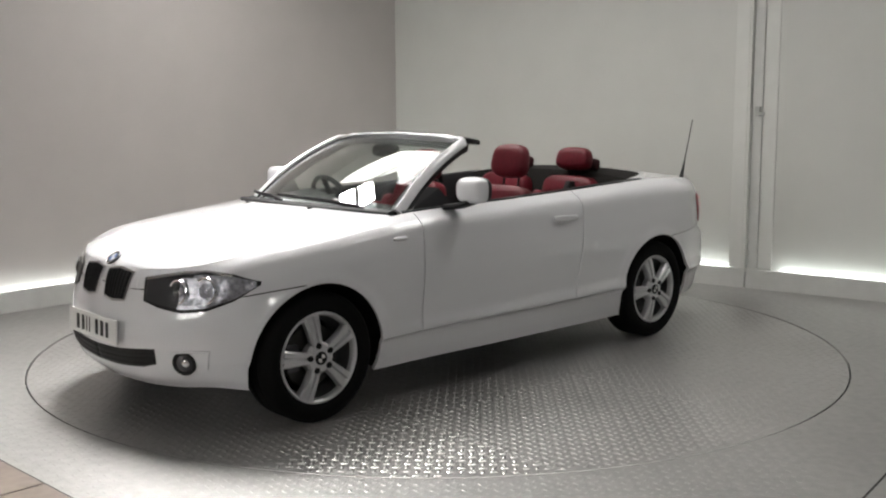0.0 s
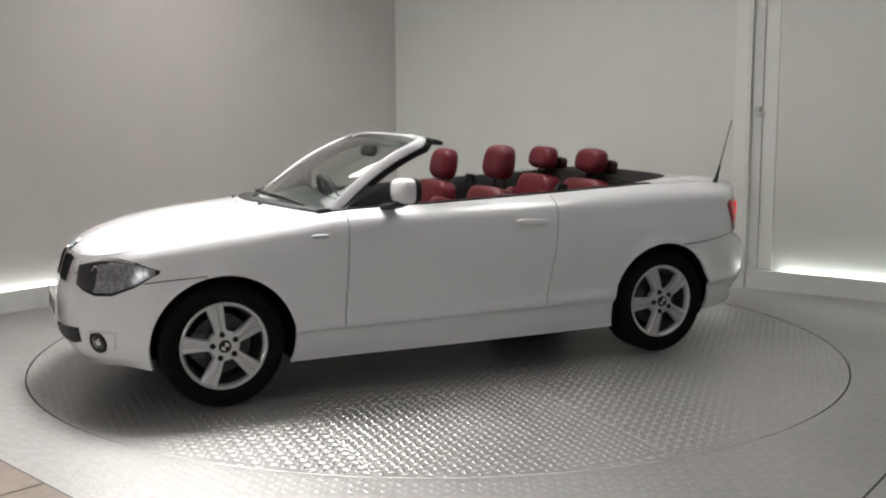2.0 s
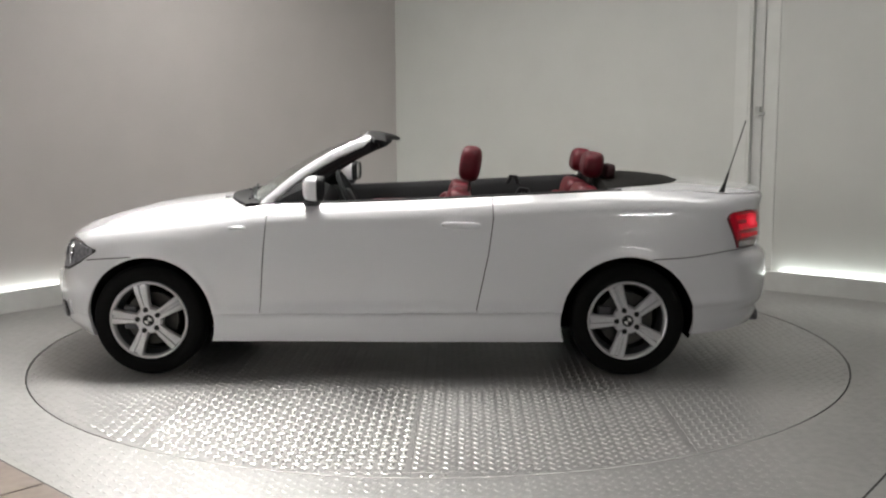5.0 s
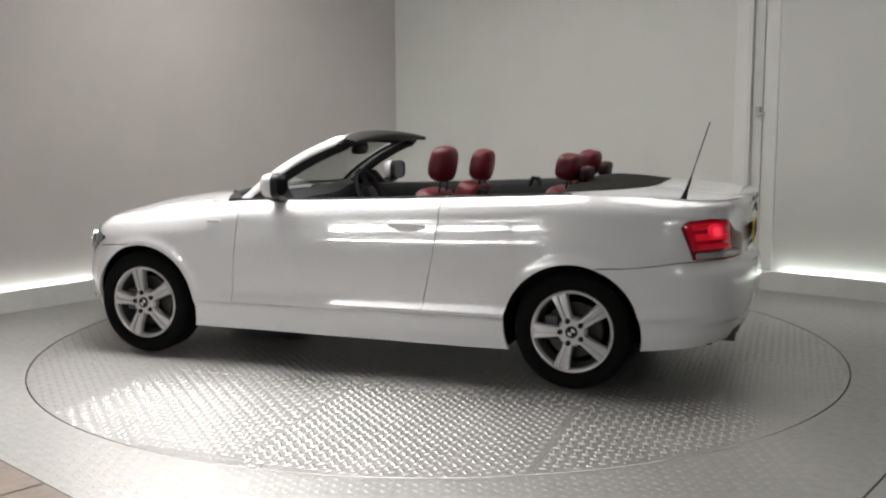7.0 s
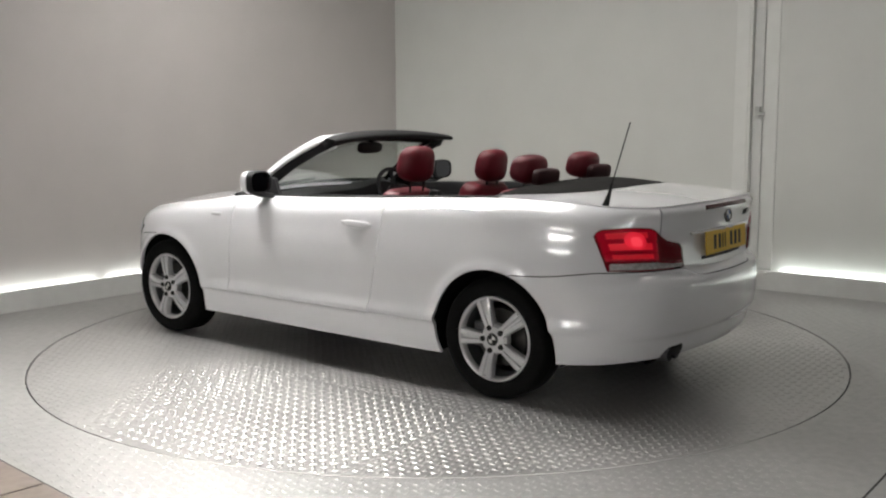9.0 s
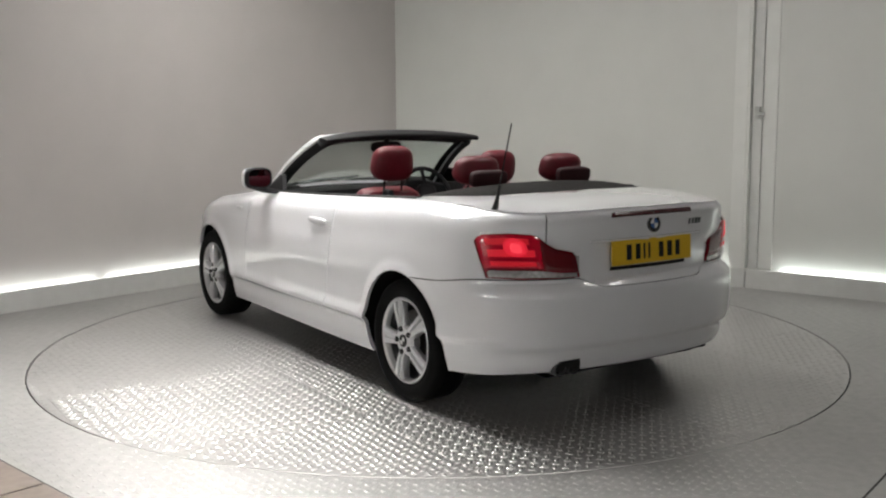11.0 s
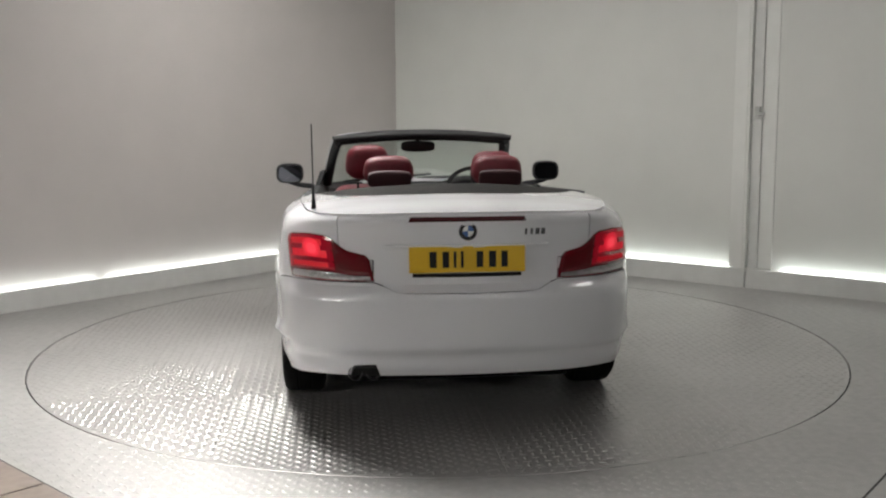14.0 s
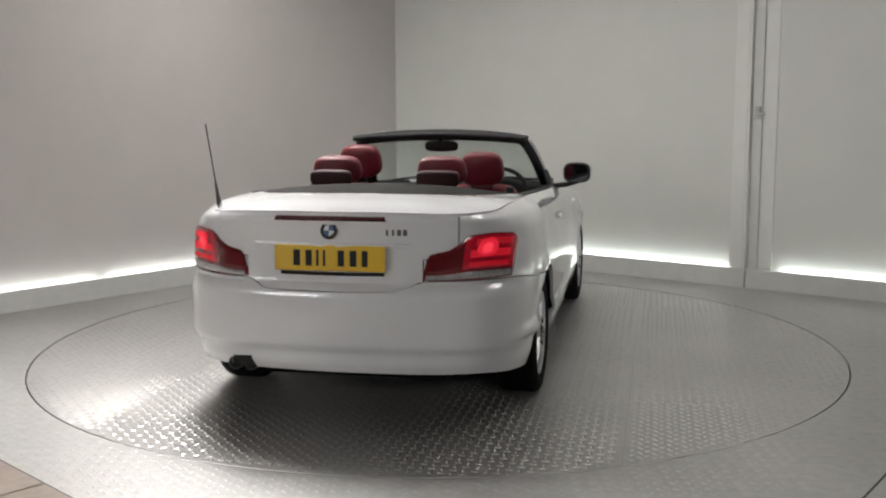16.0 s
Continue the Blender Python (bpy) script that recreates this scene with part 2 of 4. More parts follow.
# edge strip on the other side
EDGE_B = Matrix.Translation((1.605, -2.703, 0)) @ Matrix.Rotation(math.atan2(1.246, 1.0), 4, "Z")
tagged(link_bm("floor_joint", boxed((-1.0, -0.004, 0.0005), (1.2, 0.004, 0.0015), EDGE_B), M_BLACKGAP), "dark joint line in the steel floor", "joint", kind="structure")

# ---- car ----
M_PAINT = mat("white_car_paint", (0.745, 0.745, 0.765), 0.20, vary=0.012, grain=400, coat=1.0, stain=1.0)
M_BLACK = mat("black_plastic", (0.011, 0.011, 0.012), 0.6, spec=0.25, vary=0.2, grain=90, bump=0.1)
M_SHELL = mat("dark_underbody", (0.005, 0.005, 0.005), 0.9, spec=0.1, vary=0.2)
M_FABRIC = mat("black_hood_fabric", (0.014, 0.013, 0.012), 0.95, spec=0.15, vary=0.25, grain=200, bump=0.3, bump_scale=700)
M_RUBBER = mat("tyre_rubber", (0.005, 0.005, 0.005), 0.85, spec=0.12, vary=0.25, grain=60, bump=0.1)
M_ALLOY = mat("silver_alloy", (0.62, 0.62, 0.63), 0.34, metal=0.6, vary=0.06, grain=60, coat=0.4)
M_ALLOY_DARK = mat("dark_and_shaded_alloy", (0.10, 0.10, 0.105), 0.5, metal=0.6, vary=0.1)
M_BRAKE = mat("brake_disc_steel", (0.07, 0.068, 0.065), 0.45, metal=0.9, vary=0.15)
M_CHROME = mat("chrome", (0.75, 0.75, 0.76), 0.12, metal=1.0, vary=0.03)
M_LEATHER = mat("red_leather", (0.105, 0.006, 0.013), 0.45, spec=0.35, vary=0.18, grain=35, bump=0.25, bump_scale=260)
M_PLATE_Y = mat("yellow_plate", (0.72, 0.45, 0.02), 0.4, vary=0.04, grain=60)
M_PLATE_W = mat("white_plate", (0.72, 0.72, 0.70), 0.4, vary=0.03, grain=60)
M_INK = mat("black_ink", (0.008, 0.008, 0.008), 0.5, spec=0.3)
M_GLASS = glass("windscreen_glass", (0.78, 0.84, 0.81))
M_LENS = glass("clear_lens", (0.97, 0.97, 0.97), 0.02)
M_MIRROR = mat("mirror_dark_reflection", (0.13, 0.135, 0.15), 0.03, metal=1.0, vary=0.01)
M_REDLENS = mat("red_lamp_lens", (0.28, 0.002, 0.016), 0.16, vary=0.12, grain=50, coat=1.0)
M_REDDARK = mat("dark_red_lens", (0.13, 0.003, 0.008), 0.15, vary=0.1, coat=0.8)
M_REDGLOW = [glow("lit_red_lamp_%d" % k, c, e) for k, (c, e) in enumerate((((0.8, 0.004, 0.022), 0.11), ((0.9, 0.008, 0.03), 0.18), ((1.0, 0.016, 0.045), 0.36), ((1.0, 0.05, 0.08), 0.6)))]
M_REDLENS.node_tree.nodes["Principled BSDF"].inputs["Emission Color"].default_value = (0.8, 0.004, 0.02, 1)
M_REDLENS.node_tree.nodes["Principled BSDF"].inputs["Emission Strength"].default_value = 0.10
M_MAROON = mat("dark_maroon_leather", (0.028, 0.004, 0.006), 0.6, spec=0.3, vary=0.2, grain=35, bump=0.25, bump_scale=260)
M_BLUE = mat("badge_blue", (0.03, 0.10, 0.30), 0.3)

car = tagged(new("convertible_car"), "white two-door convertible with its roof down and red leather seats", "car")


def curve1(xs, ys, flat=False):
    """Smooth monotone curve through given values."""
    xs, ys = np.array(xs, float), np.array(ys, float)
    h = np.diff(xs)
    dl = np.diff(ys) / h
    m = np.zeros_like(ys)
    m[0], m[-1] = (0.0, 0.0) if flat else (dl[0], dl[-1])
    for k in range(1, len(xs) - 1):
        if dl[k - 1] * dl[k] > 0:
            w1, w2 = 2 * h[k] + h[k - 1], h[k] + 2 * h[k - 1]
            m[k] = (w1 + w2) / (w1 / dl[k - 1] + w2 / dl[k])

    def f(x):
        x = np.clip(np.asarray(x, float), xs[0], xs[-1])
        k = np.clip(np.searchsorted(xs, x, side="right") - 1, 0, len(xs) - 2)
        t = (x - xs[k]) / h[k]
        return ((1 + 2 * t) * (1 - t) ** 2 * ys[k] + t * (1 - t) ** 2 * h[k] * m[k]
                + t * t * (3 - 2 * t) * ys[k + 1] + t * t * (t - 1) * h[k] * m[k + 1])
    return f


# plan outline of the left half, nose to tail, by station
ST_X = (2.045, 2.02, 1.945, 1.825, 1.65, 1.33, 1.0, 0.68, 0.0, -0.6, -1.0, -1.33, -1.66, -1.92, -2.10, -2.20, -2.235)
ST_Y = (0.0, 0.28, 0.52, 0.69, 0.805, 0.857, 0.852, 0.852, 0.868, 0.874, 0.876, 0.884, 0.868, 0.815, 0.675, 0.40, 0.0)
N_ST = len(ST_X)
ST = np.arange(N_ST)
plan_x, plan_y = curve1(ST, ST_X, True), curve1(ST, ST_Y)
z_low = curve1(ST, (0.20, 0.20, 0.205, 0.215, 0.20, 0.19, 0.185, 0.185, 0.185, 0.185, 0.187, 0.20, 0.225, 0.245, 0.262, 0.266, 0.268), True)
z_edge = curve1(ST, (0.735, 0.74, 0.755, 0.785, 0.825, 0.868, 0.905, 0.945, 0.968, 0.992, 1.010, 1.022, 1.018, 1.000, 0.994, 1.000, 1.006), True)
z_mid = curve1((-2.235, -2.10, -1.85, -1.65, -1.4, -1.0, 0.6, 0.9, 1.1, 1.42, 1.70, 1.85, 1.92, 1.955), (1.008, 1.020, 1.046, 1.058, 1.058, 1.045, 0.98, 0.972, 0.955, 0.918, 0.857, 0.805, 0.768, 0.739))
# inset of the skin from the outline by height above the lower edge
in_front = curve1((0, 0.10, 0.26, 0.40, 0.60, 0.75, 0.90, 1.0), (0.085, 0.035, 0.012, 0.0, 0.012, 0.042, 0.066, 0.092))
in_side = curve1((0, 0.10, 0.19, 0.23, 0.31, 0.42, 0.55, 0.66, 0.78, 0.885, 0.93, 1.0), (0.045, 0.022, 0.014, -0.010, 0.004, 0.0025, -0.001, 0.003, 0.016, 0.029, 0.047, 0.125))
in_fend = curve1((0, 0.10, 0.19, 0.23, 0.5, 0.78, 0.90, 0.95, 1.0), (0.045, 0.022, 0.014, 0.0, -0.004, 0.008, 0.035, 0.062, 0.115))
in_rear = curve1((0, 0.06, 0.13, 0.18, 0.35, 0.50, 0.535, 0.57, 0.75, 0.93, 0.965, 1.0), (0.07, 0.047, 0.041, 0.011, -0.003, 0.002, 0.014, 0.05, 0.052, 0.035, 0.028, 0.045))
w_front = curve1((0, 2.4, 4.2, 16), (1, 1, 0, 0))
w_rear = curve1((0, 12.2, 13.9, 16), (0, 0, 1, 1))
w_door = curve1((0, 5.8, 7.2, 16), (0, 0, 1, 1))


def skin(u, h):
    """Left side skin point for station u and relative height h."""
    u, h = np.broadcast_arrays(np.asarray(u, float), np.asarray(h, float))
    e = 0.01
    tx, ty = plan_x(u + e) - plan_x(u - e), plan_y(u + e) - plan_y(u - e)
    n = np.maximum(np.hypot(tx, ty), 1e-9)
    nx, ny = -ty / n, tx / n
    f, r, d = w_front(u), w_rear(u), w_door(u)
    side = in_side(h) * d + in_fend(h) * (1 - d)
    i = in_front(h) * f + in_rear(h) * r + side * (1 - f - r)
    i = i + 0.05 * np.exp(-((u - 13.6) / 0.75) ** 2) * np.clip((h - 0.72) / 0.28, 0, 1) ** 2
    z = z_low(u) + (z_edge(u) - z_low(u)) * h
    y = plan_y(u) + i * ny
    x = plan_x(u) + i * nx
    for ax, az in ((1.325, 0.307), (-1.325, 0.307)):
        y = y + 0.011 * np.exp(-((np.hypot(x - ax, z - az) - 0.372) / 0.032) ** 2) * np.clip((z - 0.25) / 0.15, 0, 1)
    y = np.where(u <= 1e-6, 0.0, np.where(u >= N_ST - 1 - 1e-6, 0.0, y))
    return np.stack([x, np.maximum(y, 0.0), z], -1)




def h_of(u, z):
    return (z - z_low(u)) / (z_edge(u) - z_low(u))


TAB_U = np.linspace(0, N_ST - 1, 1601)
TAB_X = plan_x(TAB_U)


def u_of(x):
    """Station whose outline has this x."""
    return np.interp(-np.asarray(x, float), -TAB_X, TAB_U)


def normal_at(u, h, sgn=1):
    a, b = skin(u + 0.02, h), skin(u - 0.02, h)
    c, d2 = skin(u, np.minimum(h + 0.01, 1)), skin(u, np.maximum(h - 0.01, 0))
    n = np.cross(a - b, c - d2)
    n = n / (np.linalg.norm(n, axis=-1, keepdims=True) + 1e-12)
    mid = skin(u, h) - np.array([0.0, 0.0, 0.6])
    flip = np.sign(np.sum(n * mid * np.array([1, 1, 0.0]), -1, keepdims=True))
    return n * np.where(flip == 0, 1, flip)


# ---- body grid: columns along the car, rows up the side ----
X_DOOR_F, X_DOOR_R = 0.675, -0.575
U_DF, U_DR = float(u_of(X_DOOR_F)), float(u_of(X_DOOR_R))
U_FB, U_RB = float(u_of(1.60)), float(u_of(-1.66))
cuts = [0.0, U_FB, U_DF, U_DR, U_RB, N_ST - 1.0]
cols = []
for a, b, n in zip(cuts[:-1], cuts[1:], (44, 60, 66, 60, 44)):
    cols += list(np.linspace(a, b, n, endpoint=False))
cols.append(cuts[-1])
COLS = np.array(cols)
IDX = {c: int(np.argmin(np.abs(COLS - c))) for c in cuts}
ROWS = np.concatenate([np.linspace(0, 0.19, 9, endpoint=False), np.linspace(0.19, 0.235, 3, endpoint=False), np.linspace(0.235, 0.88, 28, endpoint=False), np.linspace(0.88, 1, 9)])
NU, NH = len(COLS), len(ROWS)
UU, HH = np.meshgrid(COLS, ROWS, indexing="ij")
# door edges lean: shift columns near them
ZZ = z_low(UU) + (z_edge(UU) - z_low(UU)) * HH
lean_r = np.interp(ZZ, (0.2, 0.389, 0.69, 0.877, 1.0), (0.115, 0.085, 0.012, -0.02, -0.012))
lean_f = np.interp(ZZ, (0.2, 0.335, 0.947), (0.04, 0.034, -0.022))
du = (-lean_r * np.exp(-((UU - U_DR) / 0.45) ** 2) / 0.6 - lean_f * np.exp(-((UU - U_DF) / 0.35) ** 2) / 0.5)
UU = np.clip(UU + du, 0, N_ST - 1)
# the rear bumper's upper shut line: up to the lamps, then down in a bow under the number plate
ROW_RB = int(np.argmin(np.abs(ROWS - h_of(16.0, 0.655))))
bow = curve1((0, 11.0, 11.7, 13.0, 14.86, 15.0, 15.16, 15.32, 16), (0.655, 0.655, 0.660, 0.697, 0.700, 0.690, 0.667, 0.656, 0.655))
shift = (h_of(UU, bow(UU)) - ROWS[ROW_RB]) * np.clip((UU - 10.0) / 1.0, 0, 1)
HH = HH + shift * np.exp(-((HH - ROWS[ROW_RB]) / 0.13) ** 2) * np.clip(HH / 0.2, 0, 1)
GRID = skin(UU, HH)
ARCHES = ((1.325, 0.307, 0.358), (-1.325, 0.307, 0.362))
gone = np.zeros((NU - 1, NH - 1), bool)
CEN = (GRID[:-1, :-1] + GRID[1:, :-1] + GRID[:-1, 1:] + GRID[1:, 1:]) / 4
for ax, az, ar in ARCHES:
    gone |= (np.hypot(CEN[..., 0] - ax, CEN[..., 2] - az) < ar) & (np.abs(CEN[..., 0] - ax) < 0.5)
# snap the rim of each opening to its circle
touch = np.zeros((NU, NH), int)
keepc = np.zeros((NU, NH), int)
for a in (0, 1):
    for b in (0, 1):
        touch[a:NU - 1 + a, b:NH - 1 + b] += gone
        keepc[a:NU - 1 + a, b:NH - 1 + b] += ~gone
rim = (touch > 0) & (keepc > 0)
for i, j in zip(*np.nonzero(rim)):
    u, h = UU[i, j], HH[i, j]
    p = skin(u, h)
    ax, az, ar = min(ARCHES, key=lambda q: abs(q[0] - p[0]))
    d = math.hypot(p[0] - ax, p[2] - az)
    tx, tz = ax + (p[0] - ax) * ar / d, az + (p[2] - az) * ar / d
    if j == 0:
        tz = float(p[2])
        tx = ax + math.copysign(math.sqrt(max(ar * ar - (tz - az) ** 2, 0)), p[0] - ax)
    u = float(u_of(tx))
    h = float(np.clip(h_of(u, tz), 0, 1))
    q = skin(u, h)
    u = float(u_of(tx - (float(q[0]) - tx)))
    UU[i, j], HH[i, j] = u, float(np.clip(h_of(u, tz), 0, 1))
GRID = skin(UU, HH)
NORM = normal_at(UU, HH)
H_SILL = int(np.argmin(np.abs(ROWS - 0.213)))
MIRROR = np.array([1, -1, 1])


def panel(name, face_ok, label="", thick=0.02, gap=0.0028, whole=False):
    """Body panels of the chosen grid cells, with edges turned in to leave shut lines: one for each side, or one across."""
    made_parts = []
    for signs in (((1, -1),) if whole else ((1,), (-1,))):
        bm = bmesh.new()
        made = {}
        for sgn in signs:
            def vert(i, j):
                key = (i, j, 1 if whole and i in (0, NU - 1) else sgn)
                if key not in made:
                    made[key] = bm.verts.new(GRID[i, j] * np.array([1, sgn, 1]))
                return made[key]
            for i in range(NU - 1):
                for j in range(NH - 1):
                    if not gone[i, j] and face_ok(i, j):
                        f = [vert(i, j), vert(i + 1, j), vert(i + 1, j + 1), vert(i, j + 1)]
                        bm.faces.new(f if sgn > 0 else f[::-1])
        finish(bm, made, thick, gap)
        made_parts.append(part(name, bm, M_PAINT, car, label, smooth=True))
    return made_parts


def finish(bm, made, thick, gap):
    """Draw the free edges in by the gap and turn them inwards."""
    key = {v: k for k, v in made.items()}
    move = {}
    for v in [v for v in bm.verts if v.is_boundary]:
        c = Vector()
        for f in v.link_faces:
            c += f.calc_center_median()
        move[v] = (c / len(v.link_faces) - v.co).normalized() * gap
    for v, d in move.items():
        v.co += d
    low = {}
    free = [e for e in bm.edges if e.is_boundary]
    for e in free:
        for v in e.verts:
            if v not in low:
                i, j, sgn = key[v]
                low[v] = bm.verts.new(v.co - Vector(NORM[i, j] * np.array([1, sgn, 1])) * thick)
    for e in free:
        loop = [l for l in e.link_faces[0].loops if l.edge == e][0]
        a, b = loop.vert, loop.link_loop_next.vert
        bm.faces.new((b, a, low[a], low[b]))


i_df, i_dr = IDX[U_DF], IDX[U_DR]


def row_at(z, i):
    return int(np.argmin(np.abs(GRID[i, :, 2] - z)))


def front_line(i):
    return int(np.argmin(np.abs(GRID[i, :, 2] - 0.655)))


FL = [front_line(i) if COLS[i] < 3.7 else front_line(int(np.argmin(np.abs(COLS - 4.3)))) for i in range(NU)]
lid_low, lid_high = int(np.argmin(np.abs(COLS - 14.88))), int(np.argmin(np.abs(COLS - 14.4)))
STEP_ROW = row_at(0.80, lid_high)
nose_edge = int(np.argmin(np.abs(COLS - 1.05)))
lid = lambda i, j: (i >= lid_low and j >= ROW_RB) or (i >= lid_high and j >= STEP_ROW)
i_af, i_ar = int(np.argmin(np.abs(COLS - u_of(1.41)))), int(np.argmin(np.abs(COLS - u_of(-1.33))))
bumper_r = lambda i, j: i >= i_ar and j < ROW_RB
panel("sill", lambda i, j: i_af <= i < i_ar and j < H_SILL, "white lower sill")
panel("front_wing", lambda i, j: (i_af <= i < i_df and j >= H_SILL) or (nose_edge <= i < i_af and j >= FL[i]))
doors = panel("door", lambda i, j: i_df <= i < i_dr and j >= H_SILL)
panel("rear_quarter", lambda i, j: (i_dr <= i < i_ar and j >= H_SILL) or (i >= i_ar and not bumper_r(i, j) and not lid(i, j)))
panel("rear_bumper", bumper_r, "white rear bumper", whole=True)
panel("front_bumper", lambda i, j: i < i_af and j < FL[i], "white front bumper", whole=True)
panel("nose_panel", lambda i, j: i < nose_edge and j >= FL[i], "", 0.02, 0.0006, True)
panel("boot_lid", lid, gap=0.003, whole=True)


def deck_z(x, y):
    """Height of the crowned top of bonnet and boot."""
    u = float(u_of(x))
    e = skin(u, 1.0)
    zc_ = float(z_mid(x))
    s = min(abs(y) / max(float(e[1]), 1e-4), 1.0)
    return zc_ - (zc_ - float(e[2])) * s ** (3.0 if x < -0.5 else 2.2)


def boot_front(y):
    """Front edge of the boot top, bowed round the folded roof."""
    return -1.70 + 0.62 * (abs(y) / 0.74) ** 5.0


def deck(name, u_list, rows_n, edge_in=0.0, front=None, label=""):
    """A crowned top panel spanning between the two body edges over the given stations."""
    bm = bmesh.new()
    grid = []
    for u in u_list:
        e = skin(u, 1.0)
        ye = max(float(e[1]) - edge_in, 0.0)
        row = []
        for k in range(rows_n + 1):
            s = math.sin((-1 + 2 * k / rows_n) * math.pi / 2) if front else -1 + 2 * k / rows_n
            x, y = float(e[0]), ye * s
            if front:
                x = min(x, front(y))
            if front:
                z = deck_z(x, y)
            else:
                z = float(z_mid(x)) - (float(z_mid(x)) - float(e[2])) * abs(s) ** 2.2
            row.append(bm.verts.new((x, y, z)))
        grid.append(row)
    for a, b in zip(grid[:-1], grid[1:]):
        for k in range(rows_n):
            bm.faces.new((a[k], a[k + 1], b[k + 1], b[k]))
    bmesh.ops.remove_doubles(bm, verts=bm.verts, dist=0.0008)
    be = [e for e in bm.edges if e.is_boundary]
    r = bmesh.ops.extrude_edge_only(bm, edges=be)
    for v in [g for g in r["geom"] if isinstance(g, bmesh.types.BMVert)]:
        v.co.z -= 0.02
        v.co.y *= 0.99
    return part(name, bm, M_PAINT, car, label, smooth=True)


U_COWL = float(u_of(0.80))
deck("bonnet", np.concatenate([np.linspace(0.02, 2.4, 60, endpoint=False), np.linspace(2.4, U_COWL, 60)]), 48, -0.001)
U_BOOT = float(u_of(-1.11))
deck("boot_top", np.concatenate([np.linspace(U_BOOT, 14, 40, endpoint=False), np.linspace(14, N_ST - 1.02, 16)]), 48, 0.003, boot_front)


# ---- shape helpers for the car's parts ----
def grid_mesh(bm, pts, close_u=False, close_v=False, mat_index=0):
    """Quads over a grid of points; pts is a list of rows."""
    vs = [[bm.verts.new(p) for p in row] for row in pts]
    nu, nv = len(vs), len(vs[0])
    for i in range(nu if close_u else nu - 1):
        for j in range(nv if close_v else nv - 1):
            q = (vs[i][j], vs[(i + 1) % nu][j], vs[(i + 1) % nu][(j + 1) % nv], vs[i][(j + 1) % nv])
            f = bm.faces.new(q)
            f.material_index = mat_index
    return vs


def bar(bm, pts, a, b, ref, n=12, p=3.0):
    """A bar of rounded section a by b swept along points; a lies along ref."""
    pts = [Vector(q) for q in pts]
    rows = []
    for k, q in enumerate(pts):
        t = (pts[min(k + 1, len(pts) - 1)] - pts[max(k - 1, 0)]).normalized()
        r = Vector(ref(k / (len(pts) - 1)) if callable(ref) else ref)
        n1 = (r - t * r.dot(t)).normalized()
        n2 = t.cross(n1)
        aa = a(k / (len(pts) - 1)) if callable(a) else a
        bb = b(k / (len(pts) - 1)) if callable(b) else b
        row = []
        for m in range(n):
            w = math.tau * m / n
            c, s = math.cos(w), math.sin(w)
            row.append(q + n1 * (math.copysign(abs(c) ** (2 / p), c) * aa / 2) + n2 * (math.copysign(abs(s) ** (2 / p), s) * bb / 2))
        rows.append(row)
    vs = grid_mesh(bm, rows, close_v=True)
    bm.faces.new(vs[0])
    bm.faces.new(vs[-1][::-1])
    return bm


def pillow(bm, size, m, e1=0.45, e2=0.45, nu=20, nv=28):
    """A soft rounded block (superellipsoid) of the given size."""
    def sp(v, e):
        return math.copysign(abs(v) ** e, v)
    rows = []
    for i in range(nu + 1):
        f = -math.pi / 2 + math.pi * i / nu
        f = max(min(f, math.pi / 2 - 0.02), -math.pi / 2 + 0.02)
        row = []
        for j in range(nv):
            w = math.tau * j / nv
            row.append(m @ Vector((size[0] / 2 * sp(math.cos(f), e1) * sp(math.cos(w), e2), size[1] / 2 * sp(math.cos(f), e1) * sp(math.sin(w), e2), size[2] / 2 * sp(math.sin(f), e1))))
        rows.append(row)
    vs = grid_mesh(bm, rows, close_v=True)
    bm.faces.new(vs[0][::-1])
    bm.faces.new(vs[-1])
    return bm


def lathe(bm, profile, m, n=48, mat_index=0):
    """Turn a profile of (radius, depth) about the local y axis."""
    rows = [[m @ Vector((r * math.cos(k * math.tau / n), d, r * math.sin(k * math.tau / n))) for k in range(n)] for r, d in profile]
    return grid_mesh(bm, rows, close_v=True, mat_index=mat_index)


def disc(bm, r, m, n=32, depth=0.004, ratio=1.0):
    bmesh.ops.create_cone(bm, cap_ends=True, segments=n, radius1=r, radius2=r * 0.94, depth=depth, matrix=m)
    return bm


def poly(pts, s):
    """Point at parameter s in 0..1 along a polyline of (u, z), by station."""
    pts = np.array(pts, float)
    k = np.linspace(0, 1, len(pts)) if pts.shape[1] == 2 else pts[:, 2]
    return np.interp(s, k, pts[:, 0]), np.interp(s, k, pts[:, 1])


